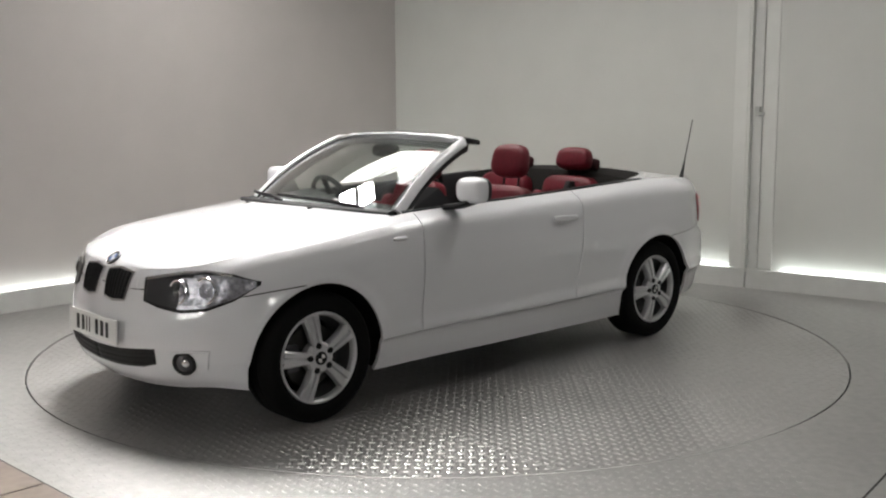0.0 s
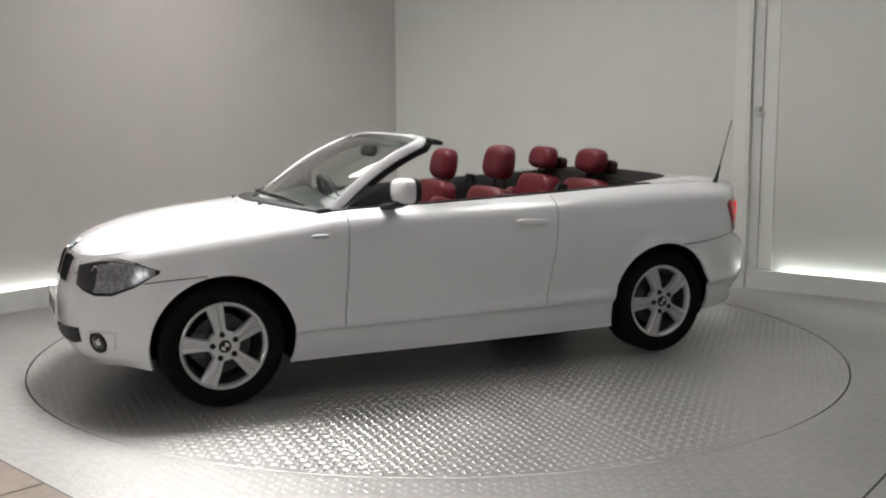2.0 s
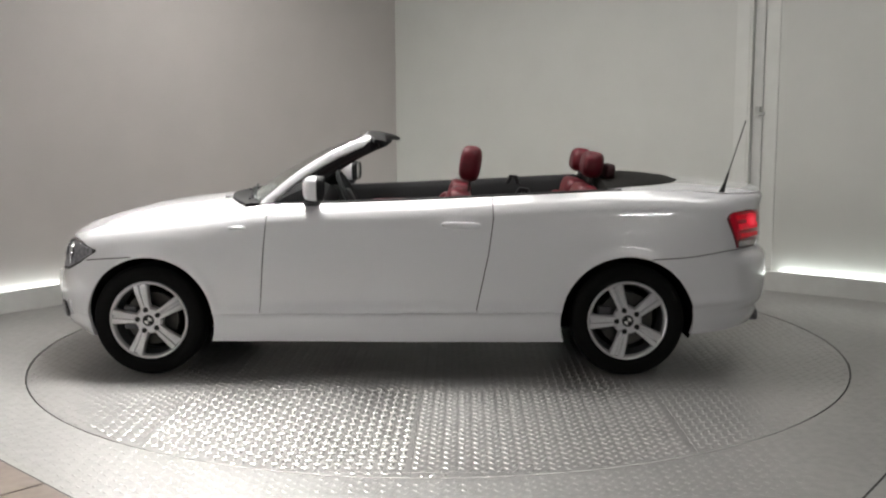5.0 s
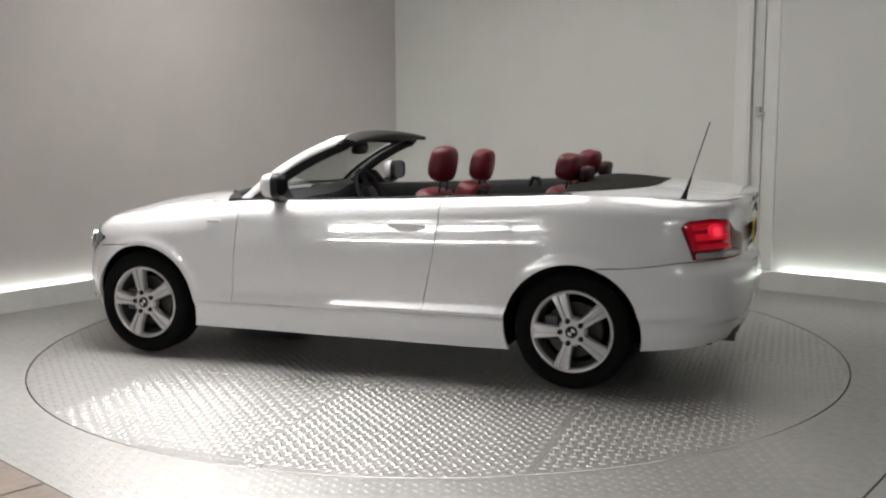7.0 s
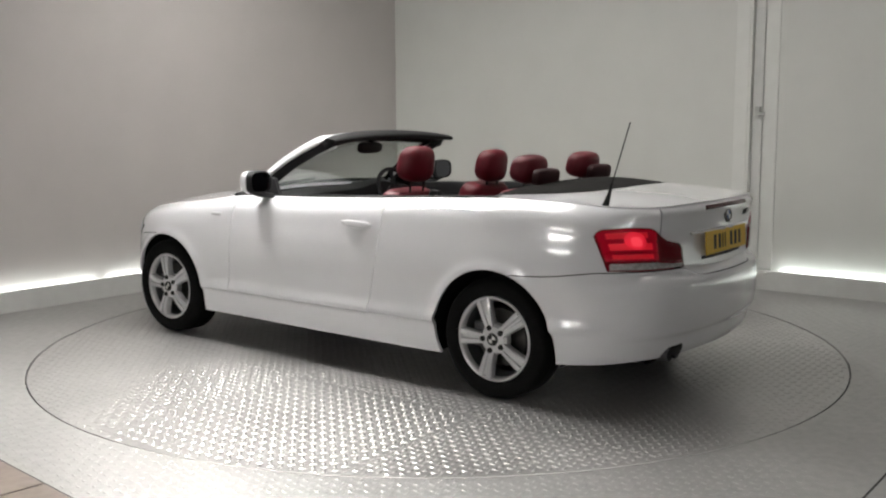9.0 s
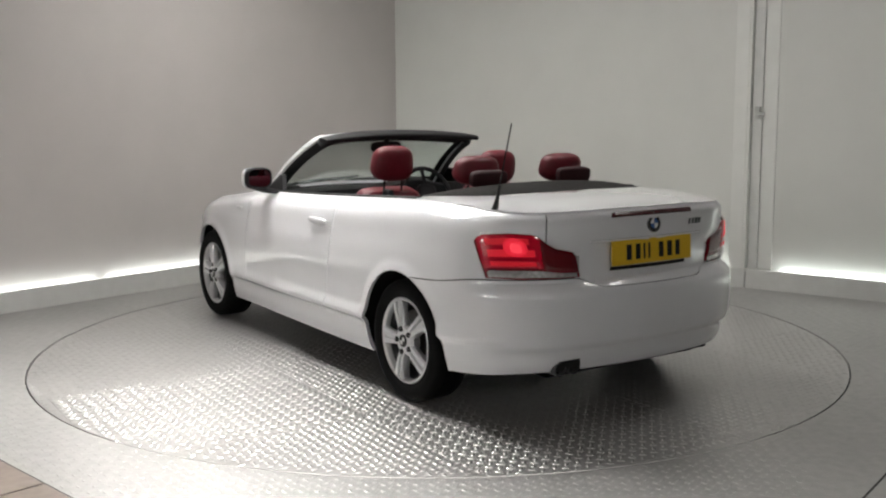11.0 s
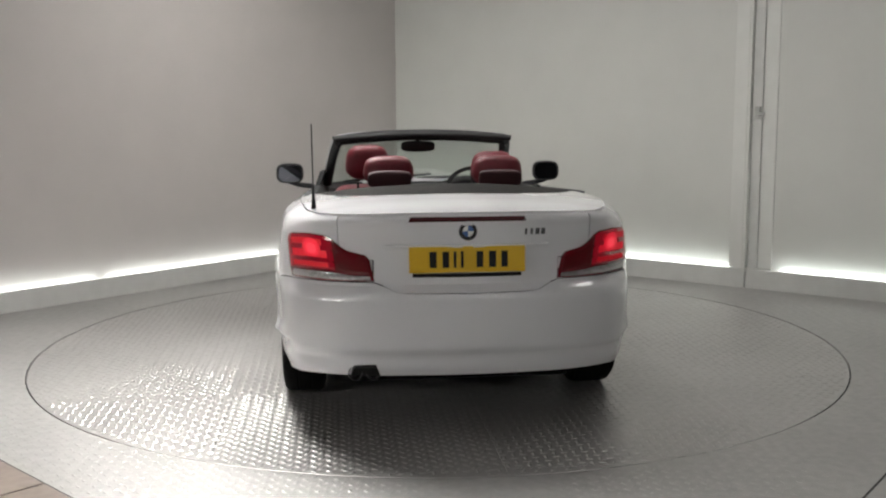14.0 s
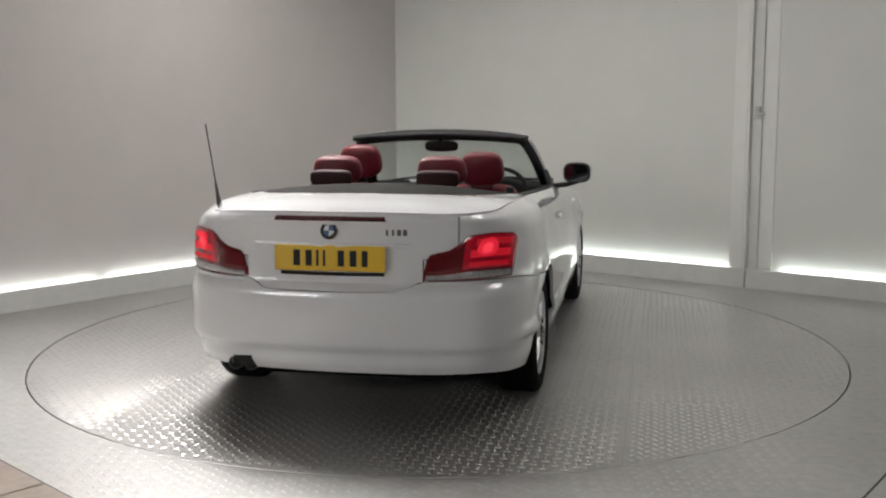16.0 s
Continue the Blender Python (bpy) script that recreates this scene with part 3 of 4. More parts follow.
def patch(low, high, sgn, lift, thick=0.012, ns=28, nt=10, s0=0.0, s1=1.0, t0=0.0, t1=1.0, oval=False):
    """A plate lying on the body skin between two lines given by station and height."""
    bm = bmesh.new()
    s = (s0 + (s1 - s0) * np.arange(ns + 1) / ns)[:, None]
    t = (t0 + (t1 - t0) * np.arange(nt + 1) / nt)[None, :]
    if oval:
        a, b = np.linspace(-1, 1, ns + 1)[:, None], np.linspace(-1, 1, nt + 1)[None, :]
        s = (s0 + s1) / 2 + (s1 - s0) / 2 * a * np.sqrt(1 - b * b / 2)
        t = (t0 + t1) / 2 + (t1 - t0) / 2 * b * np.sqrt(1 - a * a / 2)
    ul, zl = poly(low, s)
    uh, zh = poly(high, s)
    u, z = ul + (uh - ul) * t, zl + (zh - zl) * t
    h = np.clip(h_of(u, z), 0, 1)
    p, n = skin(u, h), normal_at(u, h)
    edge = np.zeros_like(u)
    edge[[0, -1], :] = 0.003
    edge[:, [0, -1]] = 0.003
    side = np.array([1, sgn, 1])
    top = (p + n * (lift - edge)[..., None]) * side
    bot = (p + n * (lift - thick)) * side
    vt = grid_mesh(bm, top)
    vb = grid_mesh(bm, bot)
    rim_t = [vt[i][0] for i in range(ns + 1)] + [vt[ns][j] for j in range(1, nt + 1)] + [vt[i][nt] for i in range(ns - 1, -1, -1)] + [vt[0][j] for j in range(nt - 1, 0, -1)]
    rim_b = [vb[i][0] for i in range(ns + 1)] + [vb[ns][j] for j in range(1, nt + 1)] + [vb[i][nt] for i in range(ns - 1, -1, -1)] + [vb[0][j] for j in range(nt - 1, 0, -1)]
    for k in range(len(rim_t)):
        n = (k + 1) % len(rim_t)
        bm.faces.new((rim_t[k], rim_t[n], rim_b[n], rim_b[k]))
    return bm


def on_skin(u, z, sgn, lift=0.0):
    h = float(np.clip(h_of(u, z), 0, 1))
    p, n = skin(u, h), normal_at(np.array(u), np.array(h))
    f = np.array([1, sgn, 1])
    return Vector((p + n * lift) * f), Vector(n * f)


def facing(p, n, up=(0, 0, 1)):
    """Matrix at p whose z axis points along n."""
    z = Vector(n).normalized()
    x = Vector(up).cross(z).normalized()
    y = z.cross(x)
    m = Matrix((x, y, z)).transposed().to_4x4()
    m.translation = p
    return m


# ---- underbody ----
bm = bmesh.new()
for sgn in (1, -1):
    P = (GRID - NORM * 0.026) * np.array([1, sgn, 1])
    vs = {}
    for i in range(NU - 1):
        for j in range(0, NH - 1):
            if gone[i, j]:
                continue
            q = []
            for a, b in ((i, j), (i + 1, j), (i + 1, j + 1), (i, j + 1)):
                if (a, b) not in vs:
                    vs[(a, b)] = bm.verts.new(P[a, b])
                q.append(vs[(a, b)])
            bm.faces.new(q)
part("inner_shell", bm, M_SHELL, car, "dark inner body shell")
bm = bmesh.new()
box(bm, (-0.93, -0.80, 0.195), (0.93, 0.80, 0.24))
box(bm, (0.93, -0.48, 0.215), (1.72, 0.48, 0.26))
box(bm, (-2.1, -0.50, 0.25), (-0.93, 0.50, 0.30))
box(bm, (-1.2, -0.03, 0.13), (0.9, 0.03, 0.2))
part("floor_pan", bm, M_SHELL, car, "dark underside floor pan")
for ax, az, ar in ARCHES:
    for sgn in (1, -1):
        bm = bmesh.new()
        rows = []
        for k in range(33):
            w = -0.36 + (math.pi + 0.72) * k / 32
            x, z = ax + (ar + 0.012) * math.cos(w), max(az + (ar + 0.012) * math.sin(w), 0.2)
            uw = float(u_of(x))
            out = float(skin(uw, float(np.clip(h_of(uw, z), 0, 1)))[1]) - 0.03
            rows.append([(x, sgn * y, z) for y in (0.50, 0.60, 0.70, out)])
        vs = grid_mesh(bm, rows)
        bm.faces.new([r[0] for r in vs])
        part("wheel_arch_liner", bm, M_SHELL, car, "black wheel arch liner", smooth=False)


# ---- wheels ----
def wheel(x, y, sgn, first):
    m = Matrix.Translation((x, sgn * y, 0.312)) @ Matrix.Diagonal((1, sgn, 1, 1))
    bm = bmesh.new()
    lathe(bm, [(0.198, -0.035), (0.201, -0.012), (0.207, -0.003), (0.2155, 0.0), (0.2205, -0.004), (0.222, -0.012), (0.216, -0.035)], m, 64)
    w = part("wheel", bm, M_ALLOY, car, "silver five-spoke alloy wheel", smooth=True)
    bm = bmesh.new()
    lathe(bm, [(0.0, 0.004), (0.03, 0.005), (0.066, 0.002), (0.078, -0.010), (0.080, -0.045), (0.0, -0.05)], m, 40)
    part("hub", bm, M_ALLOY, w, smooth=True)
    # barrel coloured darker than the rim, standing in for shade behind the spokes
    bm = bmesh.new()
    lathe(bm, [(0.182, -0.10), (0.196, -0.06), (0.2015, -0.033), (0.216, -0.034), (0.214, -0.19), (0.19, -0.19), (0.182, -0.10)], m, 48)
    part("barrel", bm, M_ALLOY_DARK, w, "wheel barrel darkened to read as shaded", smooth=True)
    for k in range(5):
        bm = bmesh.new()
        a = radians(first + 72 * k)
        ca, sa = -math.cos(a), math.sin(a)
        rows = []
        for i in range(11):
            t = i / 10
            r = 0.052 + t * 0.153
            hw = 0.027 + 0.017 * t ** 1.4
            yf = 0.003 + 0.006 * math.sin(t * math.pi) - 0.004 * t
            row = []
            for s, d in ((-1, -0.040), (-1, -0.008), (-0.82, 0.0), (-0.30, 0.0), (-0.16, -0.013), (0.16, -0.013), (0.30, 0.0), (0.82, 0.0), (1, -0.008), (1, -0.040)):
                groove = d * (min(1, t * 3) if abs(s) <= 0.16 else 1)
                row.append(m @ Vector((ca * r - sa * hw * s, yf + groove, sa * r + ca * hw * s)))
            rows.append(row)
        grid_mesh(bm, rows)
        part("spoke", bm, M_ALLOY, w, smooth=True)
    bm = bmesh.new()
    prof = [(0.2185, -0.006), (0.232, 0.006), (0.262, 0.012), (0.290, 0.006), (0.304, -0.006), (0.3115, -0.024), (0.312, -0.06), (0.308, -0.062), (0.308, -0.068), (0.312, -0.07), (0.312, -0.125), (0.308, -0.127), (0.308, -0.133), (0.312, -0.135), (0.311, -0.175), (0.300, -0.195), (0.26, -0.205), (0.215, -0.195)]
    lathe(bm, prof, m, 72)
    part("tyre", bm, M_RUBBER, w, "black rubber tyre", smooth=True)
    bm = bmesh.new()
    lathe(bm, [(0.0, -0.075), (0.148, -0.075), (0.150, -0.078), (0.150, -0.098), (0.0, -0.098)], m, 40)
    part("brake_disc", bm, M_BRAKE, w, "worn steel brake disc")
    bm = bmesh.new()
    lathe(bm, [(0.0, -0.16), (0.2, -0.16)], m, 40)
    part("wheel_back", bm, M_SHELL, w, "dark inner wheel")
    bm = box(bmesh.new(), (0.085, -0.11, -0.06), (0.155, -0.05, 0.07), m, 0.01)
    part("brake_caliper", bm, M_ALLOY_DARK, w, "grey brake caliper")
    for k in range(5):
        a = radians(first + 72 * k)
        p = m @ Vector((-math.cos(a) * 0.061, 0.004, math.sin(a) * 0.061))
        bm = disc(bmesh.new(), 0.015, facing(p, (0, sgn, 0)), 16, 0.012)
        part("wheel_bolt", bm, M_INK, w, "dark wheel bolt hole")
    bm = disc(bmesh.new(), 0.033, facing(m @ Vector((0, 0.006, 0)), (0, sgn, 0)), 28, 0.008)
    cap = part("hub_cap", bm, M_INK, w, "round black hub cap with pale quarters")
    bm = bmesh.new()
    for k in (0, 2):
        c = facing(m @ Vector((0, 0.0105, 0)), (0, sgn, 0))
        pts = [c @ Vector((0, 0, 0))] + [c @ Vector((0.021 * math.cos((k + q / 6) * math.pi / 2), 0.021 * math.sin((k + q / 6) * math.pi / 2), 0)) for q in range(7)]
        bm.faces.new([bm.verts.new(q) for q in pts])
    part("cap_quarter", bm, M_PLATE_W, cap, "white quarters of the round cap")


for sgn in (1, -1):
    wheel(1.33, 0.838, sgn, 102)
    wheel(-1.33, 0.852, sgn, 110)


# ---- windscreen ----
def arc3(a, b, c, n=24):
    """Smooth curve from a through c at mid to b."""
    a, b, c = Vector(a), Vector(b), Vector(c)
    ctrl = c * 2 - (a + b) / 2
    return [a * (1 - t) ** 2 + ctrl * 2 * t * (1 - t) + b * t * t for t in [k / n for k in range(n + 1)]]


BASE = arc3((0.70, 0.665, 0.94), (0.70, -0.665, 0.94), (0.895, 0, 0.962), 28)
TOP = arc3((0.105, 0.572, 1.298), (0.105, -0.572, 1.298), (0.175, 0, 1.328), 28)
bm = bmesh.new()
rows, back = [], []
for k in range(29):
    a, b = BASE[k], TOP[k]
    col = []
    for j in range(13):
        t = j / 12
        col.append(a.lerp(b, t) + Vector((0.022, 0, 0.03)) * math.sin(t * math.pi))
    rows.append(col)
    back.append([q - Vector((0.0025, 0, 0.0045)) for q in col])
va = grid_mesh(bm, rows)
vb = grid_mesh(bm, back)
loop_a = [va[i][0] for i in range(29)] + [va[28][j] for j in range(1, 13)] + [va[i][12] for i in range(27, -1, -1)] + [va[0][j] for j in range(11, 0, -1)]
loop_b = [vb[i][0] for i in range(29)] + [vb[28][j] for j in range(1, 13)] + [vb[i][12] for i in range(27, -1, -1)] + [vb[0][j] for j in range(11, 0, -1)]
for k in range(len(loop_a)):
    n = (k + 1) % len(loop_a)
    bm.faces.new((loop_a[k], loop_a[n], loop_b[n], loop_b[k]))
ws = part("windscreen", bm, M_GLASS, car, "raked clear windscreen glass", smooth=True)
ws.visible_shadow = False


def frame_path(off, foot=0.0):
    """From the left foot up the pillar, round the corner, along the header and down."""
    o = Vector(off)
    left = []
    for k in range(14):
        t = k / 13 * 0.93
        left.append(Vector((0.70 + foot, 0.672, 0.935)).lerp(Vector((0.105, 0.578, 1.300)), t) + Vector((0.022, 0, 0.03)) * math.sin(t * math.pi))
    head = [q.copy() for q in TOP[2:27]]
    right = [Vector((q.x, -q.y, q.z)) for q in reversed(left)]
    mid1 = left[-1].lerp(head[0], 0.5) + Vector((-0.012, 0.012, 0.008))
    mid2 = Vector((mid1.x, -mid1.y, mid1.z))
    return [Vector((q.x + o.x, q.y * (1 - o.y), q.z + o.z)) for q in left + [mid1] + head + [mid2] + right]


pw = lambda t: 0.056 if t < 0.26 or t > 0.74 else max(0.020, 0.056 - 0.4 * min(t - 0.26, 0.74 - t))
bm = bar(bmesh.new(), frame_path((0, 0, 0.004)), 0.026, pw, lambda t: (0.05, 0.6 if t < 0.5 else -0.6, 0.35) if (t < 0.3 or t > 0.7) else (0.6, 0, -0.1))
part("windscreen_frame", bm, M_PAINT, car, "white windscreen pillars and header edge", smooth=True)
bm = bar(bmesh.new(), frame_path((-0.040, 0.03, -0.022)), 0.062, 0.034, lambda t: (-0.5, -0.45 if t < 0.5 else 0.45, -0.2) if (t < 0.3 or t > 0.7) else (-0.9, 0, -0.25))
part("pillar_trim", bm, M_BLACK, car, "black inner pillar trim", smooth=True)
hdr = [Vector((q.x - 0.062, q.y * 1.03, q.z - 0.010)) for q in TOP]
bm = bar(bmesh.new(), hdr, lambda t: 0.125 - 0.05 * abs(2 * t - 1) ** 4, lambda t: 0.042 - 0.016 * abs(2 * t - 1) ** 6, (1, 0, 0.22), 14, 3.5)
part("header_trim", bm, M_BLACK, car, "black roof header trim", smooth=True)
# frit band along the top of the glass
band = [TOP[k].lerp(BASE[k], 0.085) + Vector((0.0, 0, 0.004)) for k in range(1, 28)]
bm = bar(bmesh.new(), band, 0.115, 0.008, (0.6, 0, -0.37))
part("shade_band", bm, M_BLACK, car, "black tinted band on the glass", smooth=True)
for k0, k1 in ((0, 1), (28, 27)):
    side = []
    for j in range(13):
        t = 0.02 + 0.94 * j / 12
        side.append(BASE[k0].lerp(TOP[k0], t).lerp(BASE[k1].lerp(TOP[k1], t), 0.55) + Vector((0.022, 0, 0.03)) * math.sin(t * math.pi))
    part("edge_band", bar(bmesh.new(), side, 0.052, 0.008, (0.1, 1, 0)), M_BLACK, car, "black band along the glass edge", smooth=True)
# cowl and wipers
cowl = [BASE[k] + Vector((0.040, 0, -0.002)) for k in range(29)]
bm = bar(bmesh.new(), cowl, 0.135, 0.030, (1, 0, 0.05))
part("cowl_panel", bm, M_BLACK, car, "black scuttle panel under the windscreen", smooth=True)
for y0, y1 in ((0.50, -0.02), (-0.05, -0.58)):
    bm = bmesh.new()
    k = int((0.665 - y0) / 1.33 * 28)
    p0 = BASE[max(k, 0)] + Vector((0.035, 0, 0.014))
    k = int((0.665 - y1) / 1.33 * 28)
    p1 = BASE[min(k, 28)].lerp(TOP[min(k, 28)], 0.035) + Vector((0.02, 0, 0.020))
    bar(bm, [p0.lerp(p1, t / 6) + Vector((0, 0, 0.012 * math.sin(t / 6 * math.pi))) for t in range(7)], 0.016, 0.014, (1, 0, 0), 8)
    wp = part("wiper", bm, M_BLACK, car, "black wiper arm and blade")
    bm = bar(bmesh.new(), [p1.lerp(p0, -0.25 + 1.1 * t / 8) + Vector((-0.012, 0, 0.002)) for t in range(9)], 0.009, 0.018, (1, 0, 0), 8)
    part("wiper_blade", bm, M_INK, wp)

# ---- cockpit ----
for sgn in (1, -1):
    us = np.linspace(float(u_of(0.72)), float(u_of(-1.30)), 40)
    rows = []
    for u in us:
        e = skin(u, 1.0)
        y, z = float(e[1]), float(e[2])
        rows.append([(float(e[0]), sgn * q, zz) for q, zz in ((y - 0.002, z - 0.02), (y - 0.004, z + 0.006), (y - 0.018, z + 0.010), (y - 0.06, z + 0.004), (y - 0.085, z - 0.03), (y - 0.10, z - 0.18), (y - 0.12, 0.42))])
    bm = bmesh.new()
    grid_mesh(bm, rows)
    tr = part("door_trim", bm, M_BLACK, car, "black inner door trim and seal", smooth=True)
    bm = bmesh.new()
    pillow(bm, (0.62, 0.05, 0.14), pose(-0.05, sgn * 0.635, 0.80), 0.4, 0.4, 10, 16)
    part("armrest", bm, M_LEATHER, tr, "red leather door panel")
bm = bmesh.new()
grid_mesh(bm, [[(x, y, 0.40) for y in np.linspace(-0.66, 0.66, 5)] for x in np.linspace(0.9, -1.5, 8)])
part("cabin_floor", bm, M_FABRIC, car, "black carpet floor")
bm = bmesh.new()
rows = []
for k in range(25):
    y = -0.66 + 1.32 * k / 24
    cowl_z = 0.945 + 0.012 * (1 - (y / 0.66) ** 2)
    hump = 0.055 * math.exp(-((y + 0.36) / 0.17) ** 2)
    rows.append([(0.84 - 0.14 * (y / 0.66) ** 2, y, cowl_z - 0.012), (0.66, y, cowl_z + 0.002 + hump * 0.3), (0.52, y, cowl_z + hump), (0.46, y, cowl_z - 0.015 + hump * 0.8), (0.44, y, cowl_z - 0.08), (0.50, y, 0.62), (0.62, y, 0.42)])
grid_mesh(bm, rows)
part("dashboard", bm, M_BLACK, car, "black dashboard with instrument hood", smooth=True)
sw = Matrix.Translation((0.33, -0.37, 0.905)) @ Matrix.Rotation(radians(-64), 4, "Y")
bm = bmesh.new()
rows = []
for k in range(40):
    a = math.tau * k / 40
    c = Vector((0.182 * math.cos(a), 0.182 * math.sin(a), 0))
    rad = c.normalized()
    rows.append([sw @ (c + rad * 0.015 * math.cos(b * math.tau / 8) + Vector((0, 0, 0.015 * math.sin(b * math.tau / 8)))) for b in range(8)])
grid_mesh(bm, rows, close_u=True, close_v=True)
pillow(bm, (0.13, 0.15, 0.06), sw @ Matrix.Translation((0, 0, -0.01)), 0.5, 0.6, 8, 14)
for a in (0, 2.5, -2.5):
    bar(bm, [sw @ Vector((0.04 * math.cos(a), 0.04 * math.sin(a), 0)), sw @ Vector((0.176 * math.cos(a), 0.176 * math.sin(a), 0))], 0.04, 0.012, sw.to_3x3() @ Vector((0, 0, 1)), 8)
part("steering_wheel", bm, M_BLACK, car, "black leather steering wheel", smooth=True)
bm = pillow(bmesh.new(), (0.045, 0.235, 0.075), pose(0.235, 0.02, 1.232, 0, -12, 0), 0.6, 0.75, 12, 20)
bar(bm, [(0.245, 0.02, 1.25), (0.20, 0.02, 1.30)], 0.03, 0.03, (0, 1, 0), 8)
im = part("rear_view_mirror", bm, M_INK, car, "black interior rear view mirror", smooth=True)


def seat(x, y, rear=False, drop=0.0):
    """A leather seat with cushion, backrest, bolsters and headrest."""
    w = 0.50 if not rear else 0.50
    tilt = -14 if not rear else -12
    bm = bmesh.new()
    pillow(bm, (0.50, w, 0.18), pose(x + 0.24, y, 0.56, 0, -6, 0), 0.35, 0.35, 12, 24)
    st = part("rear_seat" if rear else "front_seat", bm, M_LEATHER, car, "red leather seat", smooth=True)
    zt = 1.015 if not rear else 1.035
    bm = pillow(bmesh.new(), (0.15, w * 0.86, zt - 0.56), pose(x + 0.035, y, (zt + 0.56) / 2, 0, tilt, 0), 0.35, 0.4, 16, 24)
    for k in (-1, 1):
        pillow(bm, (0.19, 0.09, (zt - 0.56) * 0.78), pose(x + 0.085, y + k * w * 0.43, (zt + 0.56) / 2 - 0.05, 0, tilt, 0), 0.5, 0.6, 12, 16)
    part("backrest", bm, M_LEATHER, st, smooth=True)
    hx = x - 0.075 if not rear else x - 0.05
    hz = (1.158 if not rear else 1.145) - drop
    hw, hh = (0.272, 0.20) if not rear else (0.275, 0.150)
    m = pose(hx, y, hz, 0, -9, 0)
    bm = pillow(bmesh.new(), (0.125, hw, hh * 1.03), m, 0.62, 0.62, 20, 30)
    for v in bm.verts:
        q = m.inverted() @ v.co
        q.y *= 1 - 0.16 * max(0, q.z / hh + 0.15)
        q.x += 0.020 * (q.y / hw * 2) ** 2
        v.co = m @ q
    hd = part("headrest", bm, M_LEATHER, st, "red leather headrest", smooth=True)
    for k in (-1, 1):
        bm = bar(bmesh.new(), [(hx, y + k * 0.06, hz - hh * 0.3), (hx + 0.02, y + k * 0.06, zt - 0.06)], 0.012, 0.012, (1, 0, 0), 8)
        part("headrest_post", bm, M_INK, hd, "black headrest post")
    return st


for sgn in (1, -1):
    seat(-0.395, sgn * 0.385, drop=0.0 if sgn > 0 else 0.042)
    seat(-1.145, sgn * 0.295, True)
    # roll hoop cover behind each rear headrest
    bm = bmesh.new()
    pillow(bm, (0.06, 0.235, 0.09), pose(-1.29, sgn * 0.295, 1.105, 0, -8, 0), 0.5, 0.5, 12, 20)
    part("roll_hoop", bm, M_MAROON, car, "dark maroon roll hoop cover behind the headrest", smooth=True)
    bm = bmesh.new()
    bar(bm, [Vector((-0.80, sgn * 0.60, 0.97)), Vector((-0.785, sgn * 0.60, 1.018)), Vector((-0.75, sgn * 0.60, 1.022)), Vector((-0.725, sgn * 0.60, 0.97))], 0.04, 0.03, (0, 1, 0), 8)
    part("belt_guide", bm, M_BLACK, car, "black seat belt guide", smooth=True)
# folded roof cover
bm = bmesh.new()
rows = []
for k in range(41):
    s = -1 + 2 * k / 40
    y = 0.715 * math.sin(s * math.pi / 2)
    row = []
    xr = boot_front(y) - 0.012
    xf = max(-1.23, xr + 0.001)
    for j in range(15):
        t = j / 14
        x = xf + (xr - xf) * t
        crown = 0.030 * (1 - (y / 0.716) ** 2) * math.sin(math.pi * (0.2 + 0.8 * t)) ** 1.2
        ripple = 0.003 * math.sin(9 * t + 2.0 * s)
        row.append(Vector((x, y, deck_z(x, y) - 0.004 + crown + ripple * (1 - t) * (1 - abs(s)))))
    q = row[0]
    rows.append([Vector((q.x + 0.05, q.y, q.z - 0.30)), Vector((q.x + 0.02, q.y, q.z - 0.03))] + row)
grid_mesh(bm, rows)
part("roof_cover", bm, M_FABRIC, car, "folded black fabric roof under its cover", smooth=True)

